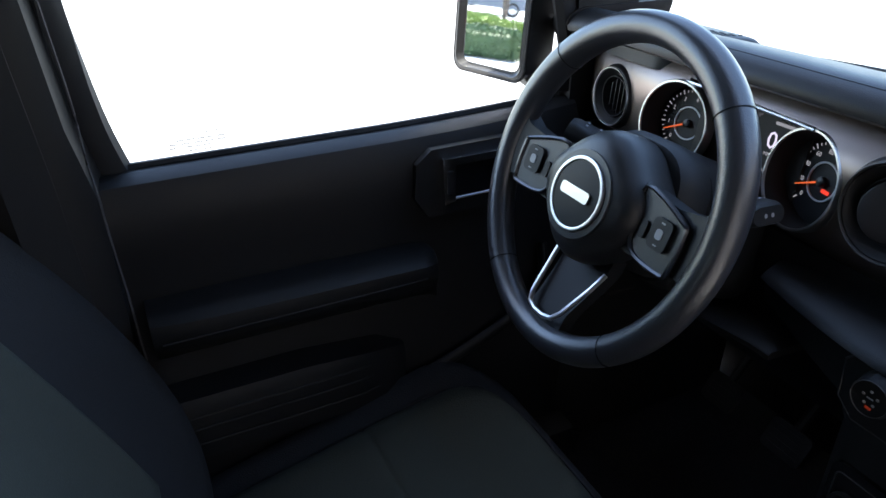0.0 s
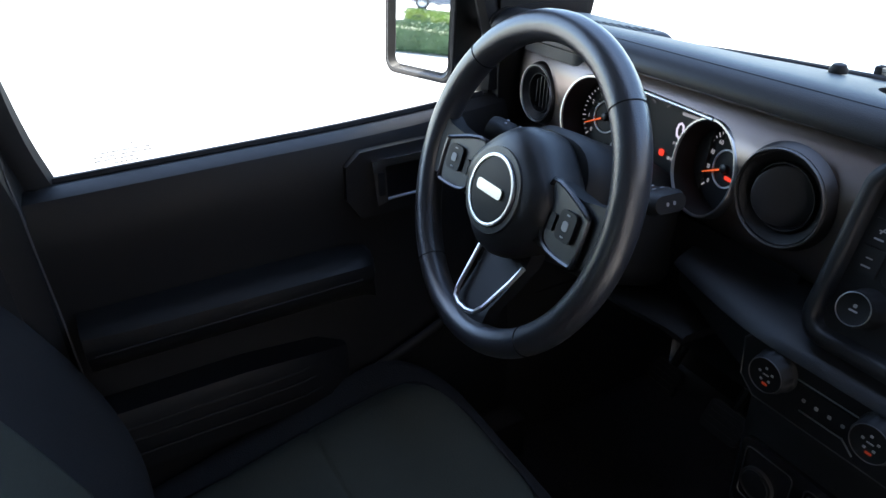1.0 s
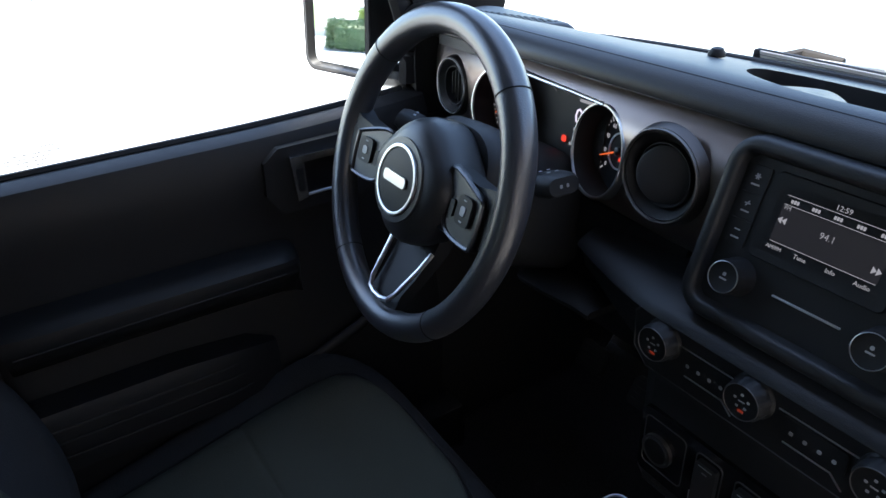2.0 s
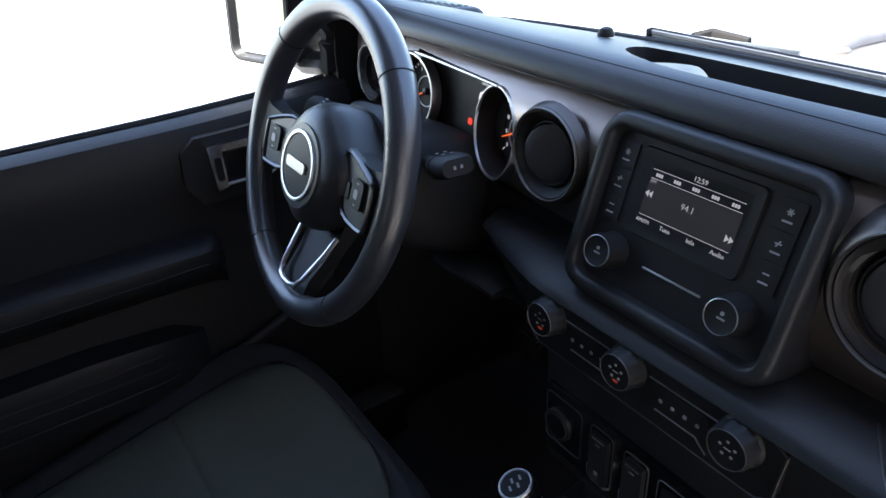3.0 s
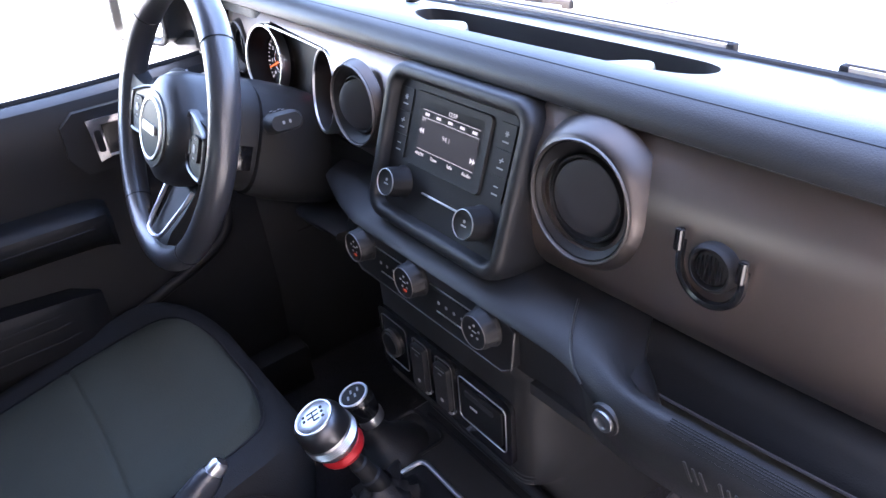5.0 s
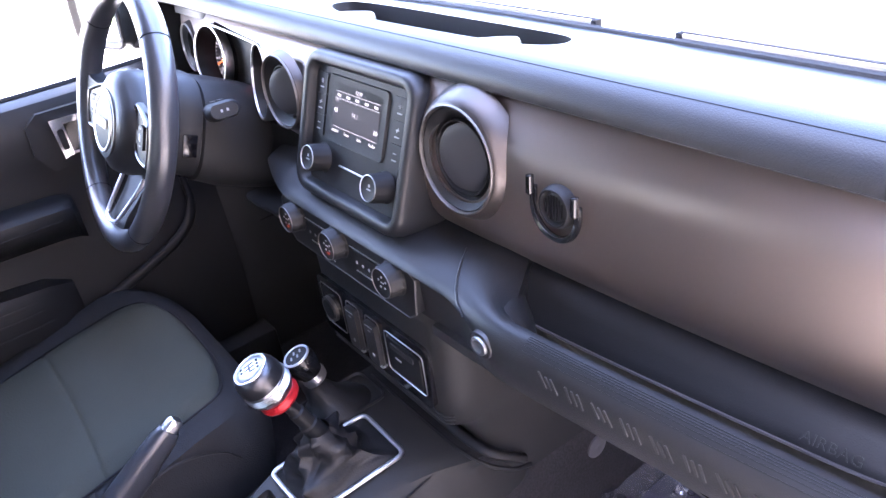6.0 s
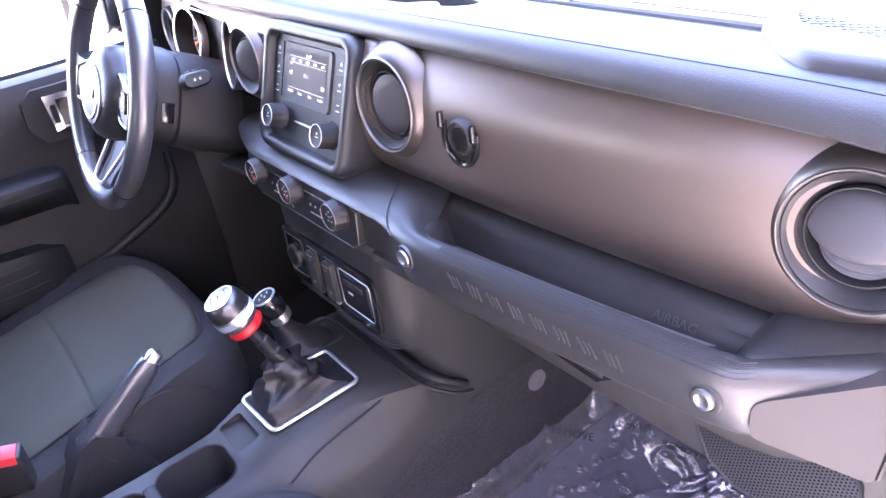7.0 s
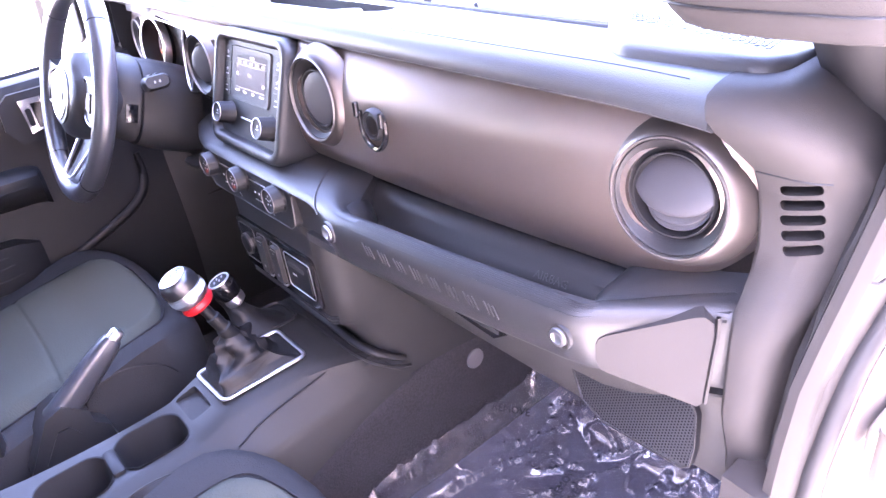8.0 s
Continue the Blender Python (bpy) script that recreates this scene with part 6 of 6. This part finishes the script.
# pedals in the driver's footwell
for name, x, y, z, w, h, lab in (("brake_pedal", 0.80, 0.33, 0.72, 0.07, 0.05, "brake pedal with a ribbed rubber pad"), ("clutch_pedal", 0.80, 0.46, 0.72, 0.06, 0.05, "clutch pedal with a ribbed rubber pad"), ("accelerator_pedal", 0.84, 0.235, 0.66, 0.05, 0.12, "long black accelerator pedal beside the tunnel")):
    p = thing(name, (x, y, z), lab, "pedal")
    m = facing(x, y, z, 30)
    pad2 = part("pad", bevelled(prism(rrect(w, h, 0.008, 3), -0.008, 0.004, m), 0.002), RUBBER, p)
    for k in range(4):
        part("rib", bar(w * 0.8, 0.004, m @ pose(0, (k - 1.5) * h * 0.21, 0.004), 0.002), RUBBER, pad2)
    part("arm", sweep([m @ Vector((0, 0, -0.006)), (x + 0.05, y, z + 0.06), (0.96, y, 0.95)], 0.008, 8), DARK, p)

# ---- hinge pillar at the open passenger side ----
EDGE = ((0.3353, 0.6104, 0.733, 0.0234), (0.6863, 0.6104, 0.7342, 0.0234), (0.8384, 0.6092, 0.7353, 0.0234), (0.9203, 0.608, 0.7365, 0.0234), (0.9799, 0.6059, 0.7393, 0.0245), (1.0275, 0.6062, 0.7419, 0.0303), (1.0866, 0.6099, 0.7458, 0.0442), (1.1338, 0.616, 0.753, 0.0603), (1.1876, 0.6149, 0.7638, 0.0746), (1.2367, 0.6178, 0.7727, 0.0889), (1.2666, 0.6177, 0.7785, 0.0968))
frm = part("door_frame_right", loft([[(x + 0.10, -y + 0.010, z), (x + 0.012, -y + 0.010, z), (x + 0.002, -y + 0.007, z), (x, -y - 0.001, z), (x + 0.006, -y - 0.009, z), (x + w * 0.4, -y - 0.012, z), (x + w * 0.5, -y - 0.008, z), (x + w * 0.6, -y - 0.012, z), (x + w, -y - 0.016, z), (x + 0.14, -y - 0.016, z)] for z, x, y, w in EDGE]), TRIM, None, "grey plastic trim round the door opening", 50, "trim", kind="structure")
part("frame_top", loft([[(x + 0.08, -y + 0.03, z), (x, -y + 0.012, z), (x, -y - 0.004, z), (x + 0.010, -y - 0.016, z), (x + 0.08, -y - 0.018, z)] for z, x, y in ((1.266, 0.629, 0.779), (1.29, 0.626, 0.780), (1.335, 0.605, 0.784), (1.45, 0.540, 0.780), (1.62, 0.43, 0.755), (1.80, 0.32, 0.73))]), TRIM, frm)
part("trim_seam", sweep([(x - 0.0005, y, 1.1885) for x, y in ((0.620, -0.766), (0.627, -0.777), (0.650, -0.780), (0.690, -0.784))], 0.0012, 5), DARK, frm)
# Dark strip standing for the gap's shade; it also stops light leaking through.
part("gap_shade_strip", sweep(spline([(x + 0.032, -y + 0.013, z) for z, x, y, w in EDGE], 4), 0.0065, 8), RUBBER, frm)
part("door_seal_right", sweep(spline([(x + w, -y - 0.020, z) for z, x, y, w in EDGE], 4), 0.0080, 10), RUBBER, None, "dark rubber door seal", 60, "seal", kind="structure")
hp = part("hinge_pillar", loft([[(x + w, -y - 0.016, z), (x + w + 0.010, -y - 0.026, z), (x + w + 0.020, -y - 0.032, z), (x + w + 0.05, -y - 0.036, z), (x + w + 0.22, -y - 0.046, z), (x + w + 0.22, -y + 0.01, z)] for z, x, y, w in EDGE]), JAMB, None, "silver painted hinge pillar in the open doorway", 40, "pillar", kind="structure")
part("weld_flange", sweep(spline([(x + w + 0.014, -y - 0.030, z) for z, x, y, w in EDGE], 4), 0.0035, 8), JAMB, hp)
for z, x0, y0 in ((0.875, 0.650, -0.779), (1.015, 0.655, -0.782)):
    hg = part("door_hinge", joined(block(x0, x0 + 0.095, y0 - 0.016, y0, z - 0.028, z + 0.028, 0.006), transformed(lathe([(0.011, -0.034), (0.011, 0.034)], Matrix(), 16, True), Matrix.Translation((x0 + 0.004, y0 - 0.020, z)))), JAMB, hp, "silver painted door hinge")
    for dx in (0.030, 0.066):
        part("hinge_bolt", lathe([(0.010, 0), (0.010, 0.005), (0.007, 0.008), (0, 0.008)], Matrix.Translation((x0 + dx, y0 - 0.016, z)) @ pose(0, 0, 0, 90, 0, 0), 6), JAMB, hg)
part("kick_panel_right", loft([[(x, -0.700, z), (x - 0.004, -0.738, z), (x + 0.05, -0.745, z), (1.05, -0.745, z), (1.05, -0.700, z)] for z, x in ((0.50, 0.60), (0.75, 0.595), (0.97, 0.60))]), TRIM, None, "grey plastic kick panel", 40, "panel", kind="structure")
part("kick_panel_left", block(0.58, 1.05, 0.66, 0.72, 0.50, 1.15, 0.01), PLASTIC, None, "black plastic kick panel", category="panel", kind="structure")
part("sill_right", block(-0.40, 0.62, -0.80, -0.66, 0.44, 0.525, 0.012), JAMB, None, "silver painted door sill", category="sill", kind="structure")

# ---- bonnet, cowl and wipers seen through the windscreen ----
part("cowl", loft([[(xglass(y) + 0.012, y, 1.272), (xglass(y) + 0.06, y, 1.262), (xglass(y) + 0.13, y, 1.240), (xglass(y) + 0.13, y, 1.15), (xglass(y) + 0.012, y, 1.15)] for y in ys]), COWL, None, "beige plastic cowl with thin ribs, coloured as sunlit", category="cowl", kind="structure")
for dx, z in ((0.022, 1.2715), (0.042, 1.267), (0.066, 1.2615), (0.092, 1.2530)):
    part("cowl_rib", sweep([(xglass(y) + dx, y, z) for y in ys], 0.0016, 5), DARK, bpy.data.objects["cowl"])
part("bonnet", loft([[(x, y * w, z - 0.035 * (y / 0.7) ** 4 + 0.012 * (abs(y) < 0.42)) for y in [-0.72 + 0.06 * i for i in range(25)]] for x, w, z in ((0.895, 1.0, 1.225), (1.1, 0.99, 1.225), (1.5, 0.93, 1.21), (1.9, 0.86, 1.18), (2.0, 0.84, 1.14), (2.03, 0.83, 1.0))], False, False), PAINT, None, "silver painted car bonnet", 30, "bonnet", kind="structure")
for y0, y1 in ((0.222, -0.157), (-0.255, -0.70)):
    wp = thing("wiper", (0.80, y0, 1.27), "beige wiper blade and arm lying on the windscreen, coloured as sunlit", "wiper")
    line = [y0 + (y1 - y0) * i / 10 for i in range(11)]
    part("blade", loft([[(xglass(y) + 0.012, y, 1.2945), (xglass(y) + 0.010, y, 1.3045), (xglass(y) + 0.014, y, 1.3055), (xglass(y) + 0.018, y, 1.2945)] for y in line]), COWL, wp, "flat blade in sunlit beige")
    for z, m in ((1.2975, PEG), (1.3010, PEG)):
        part("blade_line", sweep([(xglass(y) + 0.0115 - (z - 1.2945) * 0.2, y, z) for y in line], 0.0004, 5), m, wp)
    part("blade_spine", sweep([(xglass(y) + 0.013, y, 1.3062) for y in line], 0.0011, 6), PEG, wp)
    for y in (y0, y1):
        part("blade_end", block(xglass(y) + 0.009, xglass(y) + 0.019, y - 0.004, y + 0.004, 1.2935, 1.3060, 0.002), RUBBER, wp)
    ym = y0 * 0.55 + y1 * 0.45
    part("arm", sweep([(xglass(y0) + 0.09, y0 + 0.03, 1.270), (xglass(y0) + 0.03, y0 - 0.05, 1.299), (xglass(ym) + 0.016, ym, 1.3085)], [0.005, 0.0025, 0.002], 8, flat=1.5), COWL, wp)
for p0, pa, pb, tone in (((0.975, 0.325, 1.238), (1.004, 0.316, 1.242), (1.007, 0.259, 1.240), TRIM), ((1.06, 0.166, 1.238), (1.10, 0.165, 1.245), (1.165, 0.161, 1.242), GREY)):
    v = thing("bonnet_nozzle", p0, "small grey fitting on the bonnet", "washer nozzle", "bonnet fittings")
    part("base", lathe([(0.014, -0.006), (0.014, 0.002), (0.011, 0.005), (0, 0.006)], Matrix.Translation(p0), 20), PAINT, v)
    part("jet", sweep([p0, pa, pb], [0.008, 0.007, 0.006], 8, flat=1.6), tone, v)

# ---- what the mirror and the windows show of the lot ----
def leaves(name, x0, x1, y0, y1, z0, z1, n, size, mat, label, category, seed, group=""):
    """A clipped hedge: a dark core of twigs and many small leaves with an uneven outline."""
    rnd = random.Random(seed)
    root = thing(name, ((x0 + x1) / 2, (y0 + y1) / 2, 0), label, category, group)
    k = 0.08
    part("twigs", bevelled(block(x0 + k, x1 - k, y0 + k, y1 - k, z0, z1 - k, 0), 0.1, 3), LEAF_DARK, root)
    verts, faces = [], []
    for i in range(n):
        side = rnd.random()
        p = Vector((rnd.uniform(x0, x1), rnd.uniform(y0, y1), rnd.uniform(z0, z1)))
        if side < 0.4:
            p.z = z1 - abs(rnd.gauss(0, 0.05)) + 0.08 * noise.noise(p * 3)
        elif side < 0.6:
            p.x = (x0 if rnd.random() < 0.5 else x1) + rnd.gauss(0, 0.04)
        else:
            p.y = (y0 if rnd.random() < 0.5 else y1) + rnd.gauss(0, 0.04)
        q = Euler((rnd.uniform(0, 6.3), rnd.uniform(0, 6.3), rnd.uniform(0, 6.3))).to_matrix()
        s = size * rnd.uniform(0.6, 1.3)
        b = len(verts)
        verts += [p + q @ Vector(v) * s for v in ((-1, 0, 0), (0, -0.45, 0.12), (1, 0, 0), (0, 0.45, 0.12))]
        faces += [(b, b + 1, b + 2), (b, b + 2, b + 3)]
    me = bpy.data.meshes.new("leaves")
    me.from_pydata(verts, [], faces)
    me.materials.append(mat)
    ob = new("leaves", me)
    ob.parent = root
    ob.matrix_parent_inverse = Matrix.Translation(-Vector(root.location))
    tagged(ob, kind="stuff")
    return root


def parked_car(x, y, rz, mat, label):
    """A plain parked estate car: body, cabin glass, wheels and lamps."""
    m = pose(x, y, 0, 0, 0, rz)
    c = thing("parked_car", (x, y, 0), label, "car", "parked cars")
    side = [(-2.3, 0.45), (-2.32, 0.95), (-2.15, 1.05), (-1.95, 1.60), (-1.6, 1.70), (0.2, 1.70), (0.95, 1.10), (2.0, 0.98), (2.28, 0.80), (2.3, 0.45), (1.95, 0.35), (-1.95, 0.35)]
    xz = Matrix(((1, 0, 0, 0), (0, 0, 1, 0), (0, 1, 0, 0), (0, 0, 0, 1)))
    part("body", bevelled(prism(side, -0.9, 0.9, m @ xz), 0.09, 3), mat, c)
    for s in (-1, 1):
        for pts in ([(-1.85, 1.10), (-1.72, 1.55), (-1.0, 1.60), (-1.0, 1.10)], [(-0.94, 1.10), (-0.94, 1.60), (-0.1, 1.60), (-0.1, 1.10)], [(-0.04, 1.10), (-0.04, 1.60), (0.15, 1.60), (0.80, 1.10)]):
            part("side_window", prism(pts, s * 0.895, s * 0.912, m @ xz), GLOSS, c)
        for wx in (-1.42, 1.42):
            mw2 = m @ Matrix.Translation((wx, s * 0.80, 0.34)) @ pose(0, 0, 0, -90 * s, 0, 0)
            w = part("wheel", lathe([(0.20, -0.1), (0.33, -0.1), (0.345, -0.05), (0.345, 0.08), (0.32, 0.115), (0.22, 0.115)], mw2, 28), RUBBER, c)
            part("rim", lathe([(0.22, 0.11), (0.20, 0.09), (0.07, 0.10), (0.0, 0.105)], mw2, 20), STEEL, w)
    part("windscreen", transformed(poly([(0.30, -0.75, 1.66), (0.30, 0.75, 1.66), (0.93, 0.80, 1.14), (0.93, -0.80, 1.14)], [(0, 1, 2, 3)]), m @ Matrix.Translation((0.03, 0, 0.03))), GLOSS, c)
    for s in (-1, 1):
        part("headlight", transformed(block(2.2, 2.31, s * 0.55, s * 0.85, 0.72, 0.86, 0.03), m), CHROME, c)
    return c


def polar(az, dist):
    """A spot of the lot by its bearing and distance behind the mirror."""
    return 0.53 - dist * math.cos(radians(az)), 0.78 + dist * math.sin(radians(az))


for az, dist, w, dd, h, mat, lab, seed in ((24.6, 13.4, 2.1, 1.0, 0.55, LEAF_DARK, "dark green clipped hedge beside the parking lot", 3), (21.2, 14.4, 1.6, 1.2, 0.67, LEAF, "bright green rounded bush in the sun", 5), (24.3, 17.8, 1.4, 1.0, 0.61, LEAF, "yellow-green clipped hedge in the sun", 8)):
    x, y = polar(az, dist)
    h0 = leaves("hedge", -dd / 2, dd / 2, -w / 2, w / 2, 0.02, h, 7000, 0.035, mat, lab, "hedge", seed, "hedges")
    h0.matrix_world = pose(x, y, 0, 0, 0, -az)
x, y = polar(26.0, 46.0)
parked_car(x, y, 245, CAR_DARK, "dark grey parked estate car")
x, y = polar(23.2, 36.0)
parked_car(x, y, 246, CAR_BLUE, "blue grey parked car")

# lawn with its kerb behind the lot, and another strip across it
for name, pts in (("lawn_1", [polar(29.5, 16.2), polar(45, 16.2), polar(48, 44), polar(30.5, 44)]), ("lawn_2", [(-3.0, 11.6), (-3.0, 30), (1.0, 30), (0.55, 11.4)])):
    lawn = part(name, prism(pts, 0.0, 0.12), GRASS, None, "sunlit mown grass behind a kerb", category="lawn", kind="structure")
    ring = [(a, b, 0.07) for a, b in pts]
    part("kerb", sweep(ring, 0.085, 6, True), KERB, lawn)
x, y = polar(35.0, 18.0)
part("white_post", lathe([(0.05, 0), (0.05, 1.1), (0.03, 1.15), (0, 1.15)], Matrix.Translation((x, y, 0.1)), 16), WHITE, None, "white painted post on the grass", category="post")

# tree beyond the bush
tx, ty = polar(21.4, 21.0)
tree = thing("tree", (tx, ty, 0), "slim street tree with pale bark and light leaves", "tree")
part("trunk", sweep([(tx, ty, 0), (tx + 0.03, ty, 0.7), (tx - 0.02, ty + 0.05, 1.6), (tx, ty, 2.6), (tx + 0.05, ty, 3.6)], [0.13, 0.10, 0.085, 0.06, 0.03], 10), BARK, tree)
rnd = random.Random(9)
tips = []
for k in range(9):
    a, z = 2.4 * k, 0.75 + 0.28 * k
    end = (tx + 1.1 * math.cos(a), ty + 1.1 * math.sin(a), z + 1.6)
    tips.append(end)
    part("limb", sweep([(tx, ty, z), (tx + 0.45 * math.cos(a), ty + 0.45 * math.sin(a), z + 0.6), end], [0.05, 0.035, 0.012], 7), BARK, tree)
verts, faces = [], []
for k in range(5000):
    c = Vector(tips[k % 9]) + Vector((rnd.gauss(0, 0.45), rnd.gauss(0, 0.45), rnd.gauss(0.3, 0.4))) - Vector((tx, ty, 0))
    q = Euler((rnd.uniform(0, 6.3), rnd.uniform(0, 6.3), rnd.uniform(0, 6.3))).to_matrix()
    b = len(verts)
    verts += [c + q @ Vector(v) * 0.06 for v in ((-1, 0, 0), (0, -0.45, 0.1), (1, 0, 0), (0, 0.45, 0.1))]
    faces += [(b, b + 1, b + 2), (b, b + 2, b + 3)]
me = bpy.data.meshes.new("crown")
me.from_pydata(verts, [], faces)
me.materials.append(LEAF)
ob = new("crown", me)
ob.parent = tree
tagged(ob, kind="stuff")
